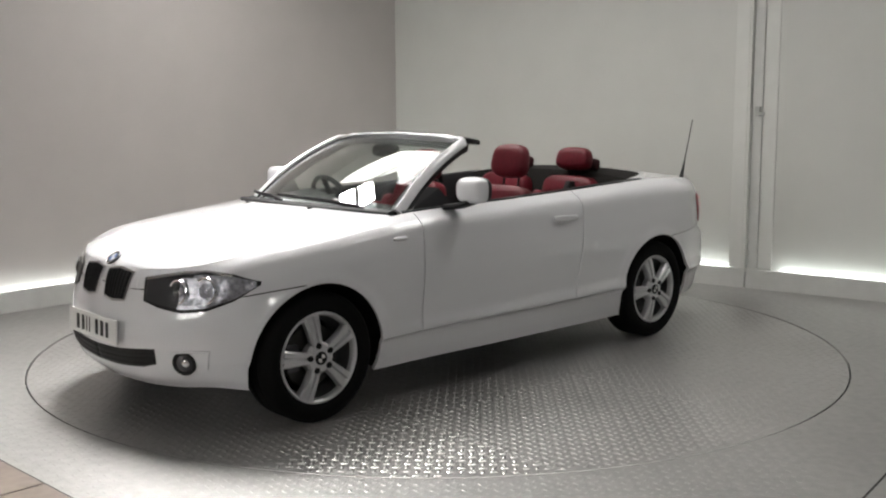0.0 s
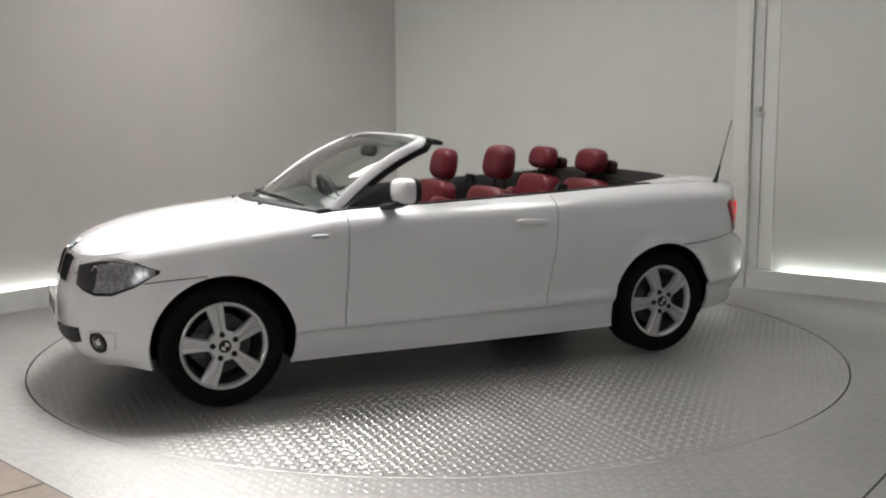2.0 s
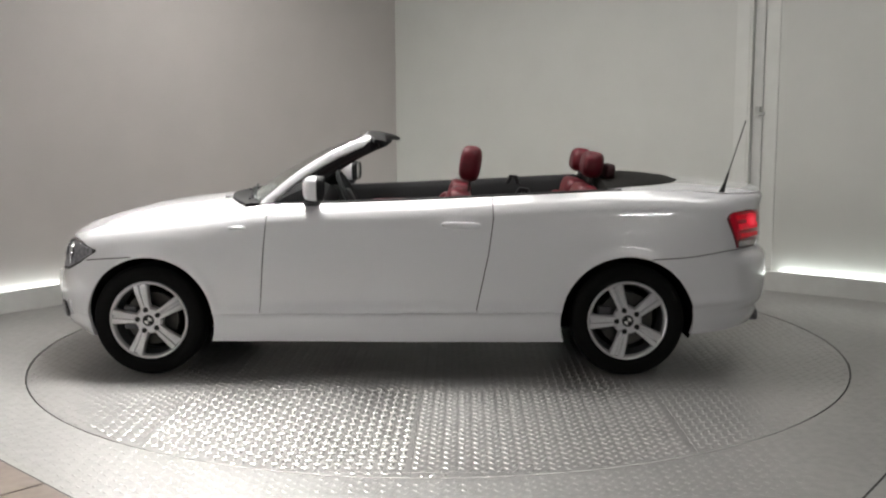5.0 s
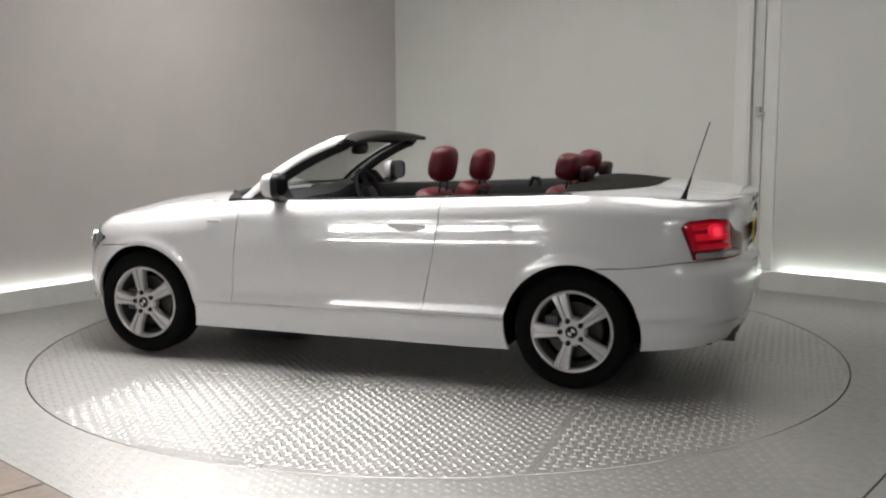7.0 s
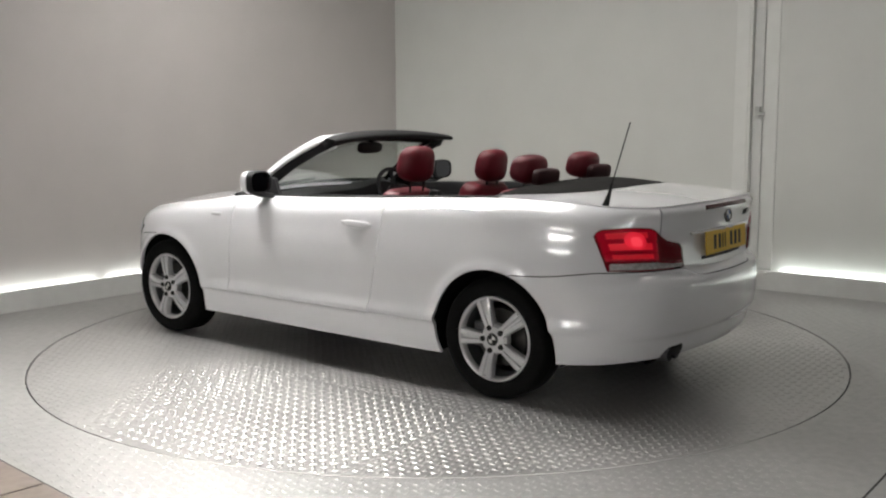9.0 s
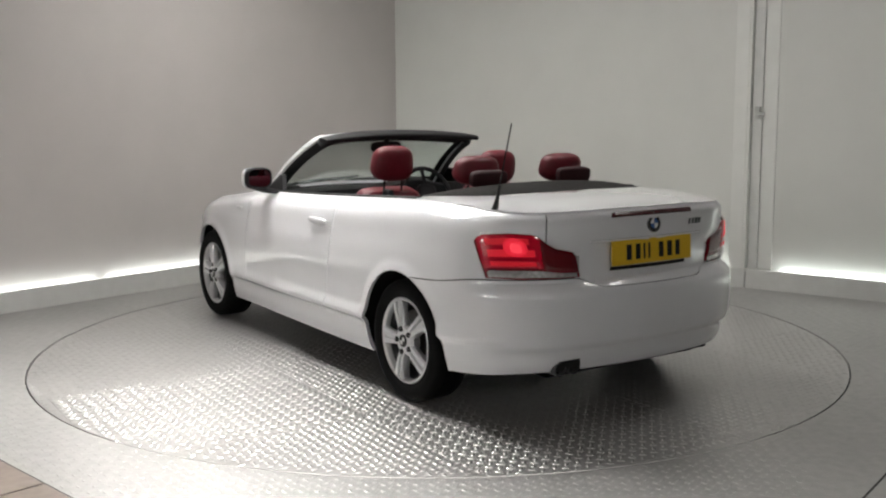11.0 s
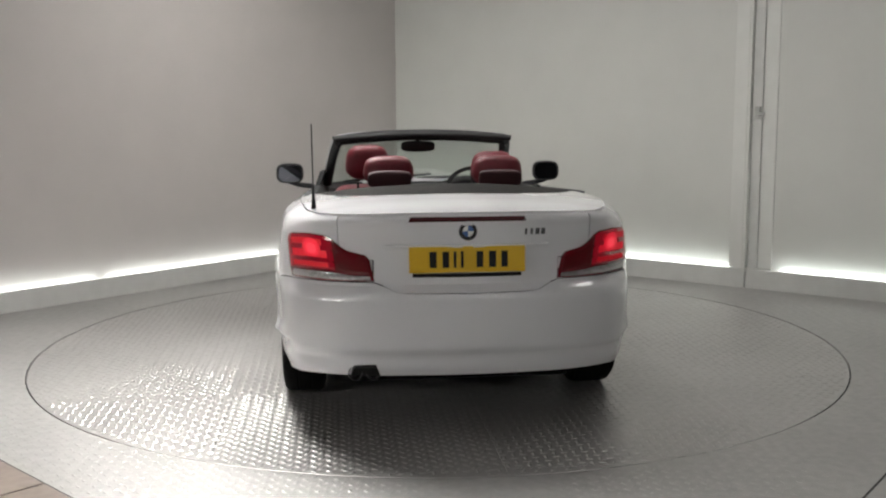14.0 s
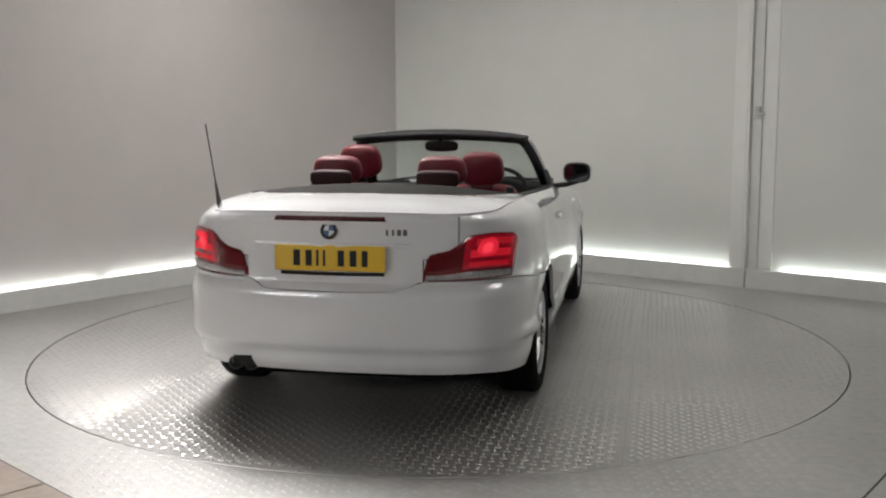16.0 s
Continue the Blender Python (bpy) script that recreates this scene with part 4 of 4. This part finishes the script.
# ---- door mirrors ----
for sgn in (1, -1):
    m = Matrix.Translation((0.362, sgn * 0.893, 1.050)) @ Matrix.Rotation(radians(sgn * 5), 4, "Z")
    bm = pillow(bmesh.new(), (0.155, 0.186, 0.138), m, 0.62, 0.62, 18, 28)
    bmesh.ops.bisect_plane(bm, geom=bm.verts[:] + bm.edges[:] + bm.faces[:], plane_co=m @ Vector((0.0, 0, 0)), plane_no=m.to_3x3() @ Vector((-1, 0, 0)), clear_outer=True)
    mr = part("door_mirror", bm, M_PAINT, car, "white door mirror cap", smooth=True)
    bm = bmesh.new()
    ring = []
    for a in np.linspace(0, math.tau, 29)[:-1]:
        c, s = math.cos(a), math.sin(a)
        e = 0.62
        ring.append((0.0885 * math.copysign(abs(c) ** e, c), 0.0655 * math.copysign(abs(s) ** e, s)))
    rows = [[m @ Vector((x, y * k, z * k)) for y, z in ring] for x, k in ((0.008, 1.02), (-0.002, 1.04), (-0.016, 1.035), (-0.031, 1.0), (-0.037, 0.95), (-0.035, 0.88), (-0.024, 0.86))]
    grid_mesh(bm, rows, close_v=True)
    part("mirror_housing", bm, M_BLACK, mr, "black mirror housing", smooth=True)
    bm = bmesh.new()
    vs = [bm.verts.new(m @ Vector((-0.030, y * 0.88, z * 0.88))) for y, z in ring]
    bm.faces.new(vs)
    vs2 = [bm.verts.new(m @ Vector((-0.025, y * 0.88, z * 0.88))) for y, z in ring]
    bm.faces.new(vs2[::-1])
    for k in range(28):
        bm.faces.new((vs[k], vs[(k + 1) % 28], vs2[(k + 1) % 28], vs2[k]))
    # the dark reflection is put into the glass colour
    part("mirror_glass", bm, M_MIRROR, mr, "mirror glass with a dark reflection in its colour")
    bm = bar(bmesh.new(), [(0.385, sgn * 0.90, 0.992), (0.40, sgn * 0.83, 0.968), (0.42, sgn * 0.74, 0.955)], 0.09, 0.034, (1, 0, 0), 10)
    part("mirror_arm", bm, M_BLACK, mr, "black mirror arm", smooth=True)
    # black triangle at the foot of the pillar
    bm = bmesh.new()
    tri_o = [(0.64, 0.712, 0.955), (0.36, 0.722, 0.965), (0.43, 0.690, 1.055), (0.50, 0.668, 1.065)]
    va = [bm.verts.new((x, sgn * y, z)) for x, y, z in tri_o]
    vb = [bm.verts.new((x, sgn * (y - 0.03), z)) for x, y, z in tri_o]
    bm.faces.new(va)
    bm.faces.new(vb[::-1])
    for k in range(4):
        bm.faces.new((va[k], va[(k + 1) % 4], vb[(k + 1) % 4], vb[k]))
    part("mirror_triangle", bm, M_BLACK, car, "black mirror base triangle")

# ---- front end ----
for sgn in (1, -1):
    low = [(0.16, 0.592), (0.45, 0.578), (0.80, 0.588)]
    high = [(0.085, 0.722), (0.45, 0.737), (0.92, 0.722)]
    kd = part("kidney_grille", patch(low, high, sgn, 0.010, 0.02, 20, 10), M_CHROME, car, "black kidney grille with a chrome surround", smooth=False)
    part("grille_mesh", patch(low, high, sgn, 0.013, 0.012, 20, 10, 0.07, 0.93, 0.06, 0.94), M_INK, kd, "black grille backing")
    for k in range(8):
        s = 0.10 + 0.80 * k / 7
        part("slat", patch(low, high, sgn, 0.018, 0.012, 2, 10, s - 0.012, s + 0.012, 0.07, 0.93), M_BLACK, kd)
    # headlight: dark housing, chrome bowls, clear lens
    low = [(1.32, 0.603), (1.75, 0.580), (2.3, 0.566), (2.9, 0.576), (3.55, 0.622), (4.10, 0.690)]
    high = [(1.26, 0.708), (1.75, 0.728), (2.3, 0.746), (2.9, 0.754), (3.55, 0.742), (4.12, 0.706)]
    hl = part("headlight", patch(low, high, sgn, 0.004, 0.014, 40, 12), M_INK, car, "clear swept-back headlight with dark housing")
    part("housing", patch(low, high, sgn, 0.006, 0.01, 36, 10, 0.03, 0.50, 0.06, 0.94), mat("lamp_housing_grey", (0.03, 0.029, 0.032), 0.35, 0.3), hl, "smoked grey lamp housing")
    part("reflector", patch(low, high, sgn, 0.007, 0.01, 24, 10, 0.36, 0.97, 0.08, 0.90), mat("lamp_reflector", (0.32, 0.32, 0.35), 0.34, 0.7, vary=0.6, grain=45), hl, "silver reflector")
    for s, r in ((0.36, 0.052), (0.60, 0.058)):
        u = (poly(low, s)[0] + poly(high, s)[0]) / 2
        z = (poly(low, s)[1] + poly(high, s)[1]) / 2
        p, n = on_skin(u, z, sgn, 0.006)
        fm = facing(p, (n + Vector((0.9, 0, 0))).normalized())
        bm = bmesh.new()
        bmesh.ops.create_uvsphere(bm, u_segments=20, v_segments=10, radius=r * 0.62, matrix=fm @ Matrix.Diagonal((1, 1, 0.45, 1)))
        part("projector", bm, M_LENS, hl, "round projector lens", smooth=True)
        bm = bmesh.new()
        rows = []
        for k in range(32):
            a = math.tau * k / 32
            rows.append([fm @ Vector(((r + 0.006 * math.cos(b)) * math.cos(a), (r + 0.006 * math.cos(b)) * math.sin(a), 0.006 * math.sin(b))) for b in np.linspace(0, math.tau, 9)[:-1]])
        grid_mesh(bm, rows, close_u=True, close_v=True)
        part("lamp_ring", bm, M_CHROME, hl, "chrome ring", smooth=True)
    bm = patch([(1.34, 0.695), (1.75, 0.714), (2.3, 0.732), (2.9, 0.740), (3.55, 0.729)], [(1.34, 0.706), (1.75, 0.725), (2.3, 0.743), (2.9, 0.751), (3.55, 0.739)], sgn, 0.010, 0.012, 28, 2)
    part("lamp_brow", bm, M_CHROME, hl, "chrome brow strip")
    # fog lamp
    p, n = on_skin(2.37, 0.338, sgn, 0.002)
    fm = facing(p, n)
    bm = bmesh.new()
    rows = []
    for k in range(32):
        a = math.tau * k / 32
        rows.append([fm @ Vector((r * math.cos(a), r * math.sin(a), d)) for r, d in ((0.058, -0.01), (0.056, 0.004), (0.048, 0.006), (0.042, 0.002), (0.040, -0.006))])
    grid_mesh(bm, rows, close_u=True)
    fg = part("fog_lamp", bm, M_INK, car, "round fog lamp in a dark ring", smooth=True)
    bm = bmesh.new()
    bmesh.ops.create_uvsphere(bm, u_segments=24, v_segments=10, radius=0.042, matrix=fm @ Matrix.Diagonal((1, 1, 0.25, 1)))
    part("lens", bm, mat("fog_lens", (0.05, 0.05, 0.055), 0.08, coat=1.0), fg, "dark fog lens", smooth=True)
    bm = bmesh.new()
    bmesh.ops.create_uvsphere(bm, u_segments=16, v_segments=8, radius=0.020, matrix=fm @ Matrix.Translation((0.010, 0.004, 0.006)) @ Matrix.Diagonal((1, 1, 0.3, 1)))
    part("reflector", bm, M_CHROME, fg, "bright reflector", smooth=True)
    # crease of the bumper corner over the fog lamp
    bm = patch([(2.12, 0.383), (2.5, 0.392), (2.98, 0.394)], [(2.10, 0.391), (2.5, 0.400), (3.00, 0.402)], sgn, 0.009, 0.012, 20, 3)
    part("bumper_crease", bm, M_PAINT, car, "white moulded crease over the fog lamp", smooth=True)
    bm = patch([(2.90, 0.318), (2.935, 0.350), (2.975, 0.394)], [(2.92, 0.314), (2.96, 0.350), (3.00, 0.402)], sgn, 0.008, 0.012, 12, 3)
    part("bumper_crease", bm, M_PAINT, car, "white moulded crease over the fog lamp", smooth=True)
    # side repeater
    p, n = on_skin(float(u_of(0.82)), 0.828, sgn, 0.002)
    bm = pillow(bmesh.new(), (0.095, 0.018, 0.02), Matrix.Translation(p), 0.6, 0.6, 8, 16)
    part("side_repeater", bm, M_ALLOY, car, "small silver side indicator", smooth=True)
low_in = [(0.0, 0.282), (0.7, 0.284), (1.35, 0.300), (1.68, 0.322)]
high_in = [(0.0, 0.366), (0.7, 0.370), (1.35, 0.388), (1.70, 0.396)]
for sgn in (1, -1):
    gi = part("lower_grille", patch(low_in, high_in, sgn, 0.004, 0.02, 24, 8), M_INK, car, "black lower air intake")
    for k in range(3):
        t = 0.2 + 0.28 * k
        part("grille_bar", patch(low_in, high_in, sgn, 0.009, 0.01, 24, 1, 0.0, 0.97, t, t + 0.07), M_BLACK, gi)


def plate(name, m, material, bars, label):
    """A number plate whose characters are plain bars."""
    p = part(name, boxed((-0.26, -0.058, -0.004), (0.26, 0.058, 0.004), m, 0.003), material, car, label)
    for x0, x1 in bars:
        part("character_bar", boxed((x0, -0.036, 0.003), (x1, 0.036, 0.0052), m), M_INK, p, "black plate bar")
    return p


BARS = [(-0.170, -0.138), (-0.112, -0.082), (-0.062, -0.050), (-0.030, -0.018), (0.040, 0.070), (0.096, 0.128), (0.152, 0.180)]
plate("front_plate", facing(Vector((2.056, 0, 0.452)), (1, 0, 0.04)), M_PLATE_W, BARS, "white front number plate with black bars")
# bonnet badge and washer jets
bx = 1.93
bz = deck_z(bx, 0.0)
BN = (0.62, 0, 0.78)


def badge(m, r):
    bm = disc(bmesh.new(), r, m, 32, 0.008)
    b = part("badge", bm, M_INK, car, "round black badge with pale and blue quarters")
    bm = bmesh.new()
    rows = []
    for k in range(32):
        a = math.tau * k / 32
        rows.append([m @ Vector(((r * 0.96 + 0.002 * math.cos(q)) * math.cos(a), (r * 0.96 + 0.002 * math.cos(q)) * math.sin(a), 0.004 + 0.002 * math.sin(q))) for q in np.linspace(0, math.tau, 7)[:-1]])
    grid_mesh(bm, rows, close_u=True, close_v=True)
    part("badge_ring", bm, M_CHROME, b, "thin chrome ring", smooth=True)
    for k in range(4):
        bm = bmesh.new()
        pts = [m @ Vector((0, 0, 0.0046))] + [m @ Vector((r * 0.6 * math.cos((k + q / 6) * math.pi / 2), r * 0.6 * math.sin((k + q / 6) * math.pi / 2), 0.0046)) for q in range(7)]
        bm.faces.new([bm.verts.new(q) for q in pts])
        part("badge_quarter", bm, M_PLATE_W if k % 2 else M_BLUE, b)


badge(facing(Vector((bx + 0.004, 0, bz + 0.004)), BN), 0.041)
for y in (0.30, -0.30):
    bm = pillow(bmesh.new(), (0.03, 0.018, 0.012), pose(0.99, y, deck_z(0.99, y) + 0.004), 0.7, 0.7, 6, 12)
    part("washer_jet", bm, M_INK, car, "black washer jet")

# ---- rear end ----
T_LOW = [(13.10, 0.706), (13.9, 0.703), (14.5, 0.703), (14.93, 0.705)]
T_HIGH = [(12.80, 0.868, 0.0), (12.85, 0.890, 0.03), (12.98, 0.903, 0.08), (13.6, 0.911, 0.33), (14.12, 0.906, 0.53), (14.24, 0.893, 0.58), (14.36, 0.866, 0.66), (14.52, 0.840, 0.76), (14.80, 0.822, 0.95), (14.86, 0.80, 1.0)]
for sgn in (1, -1):
    tl = part("tail_light", patch(T_LOW, T_HIGH, sgn, 0.010, 0.024, 44, 14), M_REDDARK, car, "red tail light with a clear lower strip", smooth=False)
    part("red_lens", patch(T_LOW, T_HIGH, sgn, 0.0135, 0.012, 32, 12, 0.02, 0.58, 0.25, 0.97), M_REDLENS, tl, "glossy red lens", smooth=True)
    part("inner_lens", patch(T_LOW, T_HIGH, sgn, 0.0132, 0.012, 24, 10, 0.59, 0.98, 0.25, 0.95), M_REDDARK, tl, "deep red inner lens", smooth=True)
    part("clear_strip", patch(T_LOW, T_HIGH, sgn, 0.0125, 0.012, 36, 3, 0.03, 0.97, 0.035, 0.20), mat("clear_lamp_strip", (0.55, 0.52, 0.52), 0.2, 0.5, vary=0.4, grain=60, coat=0.8), tl, "clear reversing lamp strip")
    for t in (0.43, 0.70):
        part("lens_rib", patch(T_LOW, T_HIGH, sgn, 0.0165, 0.010, 36, 1, 0.03, 0.95, t, t + 0.028), M_REDDARK, tl, "dark red moulded rib", smooth=True)
    # lit bands between the ribs, the middle one with a hotter bulb field
    for k, (a, b, lo, hi) in enumerate(((0.07, 0.50, 0.74, 0.93), (0.07, 0.54, 0.28, 0.42), (0.07, 0.54, 0.47, 0.69))):
        part("lit_band", patch(T_LOW, T_HIGH, sgn, 0.0145, 0.006, 18, 5, a, b, lo, hi), M_REDGLOW[1 if k == 2 else 0], tl, "softly lit red band", smooth=True)
    for k, (a, b, lo, hi) in enumerate(((0.24, 0.46, 0.50, 0.90), (0.29, 0.42, 0.55, 0.82))):
        part("lit_bulb", patch(T_LOW, T_HIGH, sgn, 0.0172 + 0.0006 * k, 0.008, 14, 10, a, b, lo, hi, True), M_REDGLOW[2 + k], tl, "glowing red bulb field", smooth=True)
for sgn in (1, -1):
    low, high = [(15.36, 0.971), (16, 0.973)], [(15.38, 0.991), (16, 0.993)]
    part("brake_strip", patch(low, high, sgn, 0.005, 0.012, 14, 2), mat("dark_red_strip", (0.05, 0.006, 0.008), 0.25), car, "dark red high brake light strip")
    # plate recess lip above the plate
    low, high = [(15.10, 0.853), (16, 0.853)], [(15.08, 0.868), (16, 0.870)]
    part("plate_lip", patch(low, high, sgn, 0.014, 0.02, 14, 3), M_PAINT, car, "white lip over the number plate", smooth=True)
    low, high = [(15.40, 0.722), (16, 0.722)], [(15.40, 0.738), (16, 0.738)]
    part("boot_grip", patch(low, high, sgn, 0.006, 0.012, 10, 2), M_INK, car, "dark grip slot under the plate")
plate("rear_plate", facing(Vector((-2.196, 0.002, 0.803)), (-1, 0, 0.05)), M_PLATE_Y, BARS, "yellow rear number plate with black bars")
p, n = on_skin(15.98, 0.929, 1, 0.004)
badge(facing(Vector((p.x, 0.0, p.z)), (-1, 0, 0.12)), 0.041)
# model lettering, too small to read
for k, w in enumerate((0.010, 0.010, 0.018, 0.018)):
    y = -0.268 - 0.027 * k
    u = float(np.interp(-y, plan_y(np.linspace(16, 15, 50)), np.linspace(16, 15, 50)))
    q, n = on_skin(u, 0.922, -1, 0.003)
    bm = boxed((-w / 2, -0.014, -0.001), (w / 2, 0.014, 0.002), facing(q, n))
    part("lettering_bar", bm, M_ALLOY_DARK, car, "small silver lettering bar")
# exhaust in a dark cut-out, and diffuser lip
low, high = [(14.52, 0.262), (15.0, 0.262)], [(14.60, 0.318), (14.94, 0.326)]
ex = part("exhaust_cutout", patch(low, high, 1, 0.004, 0.03, 12, 5), M_INK, car, "dark exhaust cut-out in the bumper")
for y in (0.505, 0.425):
    bm = bmesh.new()
    m = Matrix.Translation((-2.085, y, 0.280)) @ Matrix.Rotation(radians(90), 4, "Z")
    lathe(bm, [(0.033, -0.15), (0.033, 0.045), (0.030, 0.047), (0.028, 0.04), (0.028, -0.1), (0.0, -0.1)], m, 28)
    part("tailpipe", bm, M_ALLOY_DARK, ex, "dark round tailpipe", smooth=True)
bm = box(bmesh.new(), (-2.02, -0.50, 0.21), (-1.80, 0.50, 0.262), None, 0.02)
part("rear_undertray", bm, M_SHELL, car, "black rear undertray")
# antenna
bm = bar(bmesh.new(), [(-1.85, 0.682, 0.985), (-1.866, 0.682, 1.010), (-1.882, 0.682, 1.06), (-1.90, 0.682, 1.12)], lambda t: 0.040 * (1 - t) ** 1.6 + 0.010, lambda t: 0.028 * (1 - t) ** 1.6 + 0.010, (1, 0, 0), 10)
an = part("antenna", bm, M_INK, car, "black rod antenna on the rear wing", smooth=True)
bm = bar(bmesh.new(), [(-1.898, 0.682, 1.115), (-1.985, 0.682, 1.40)], 0.006, 0.006, (0, 1, 0), 8)
part("antenna_rod", bm, M_INK, an)
# door handles
for ob, sgn in zip(doors, (1, -1)):
    uc = float(u_of(-0.415))
    p, n = on_skin(uc, 0.842, sgn, 0.012)
    bm = pillow(bmesh.new(), (0.215, 0.026, 0.036), Matrix.Translation(p) @ Matrix.Rotation(radians(-2), 4, "Y"), 0.6, 0.55, 12, 24)
    hd = part("door_handle", bm, M_PAINT, ob, "white door handle", smooth=True)
    p, n = on_skin(uc, 0.834, sgn, 0.0015)
    bm = pillow(bmesh.new(), (0.15, 0.006, 0.05), Matrix.Translation(p), 0.6, 0.6, 8, 20)
    part("handle_recess", bm, M_PAINT, hd, "shallow handle recess", smooth=True)


def motions():
    times = [k * 0.5 for k in range(33)]
    rows_t, rows_c = [], []
    for t in times:
        spin = pose(0, 0, 0, 0, 0, THETA(t))
        rows_t.append((t, spin))
        rows_c.append((t, spin @ pose(CAR_OFF[0], CAR_OFF[1], 0)))
    walk(turntable, rows_t)
    walk(car, rows_c)


motions()
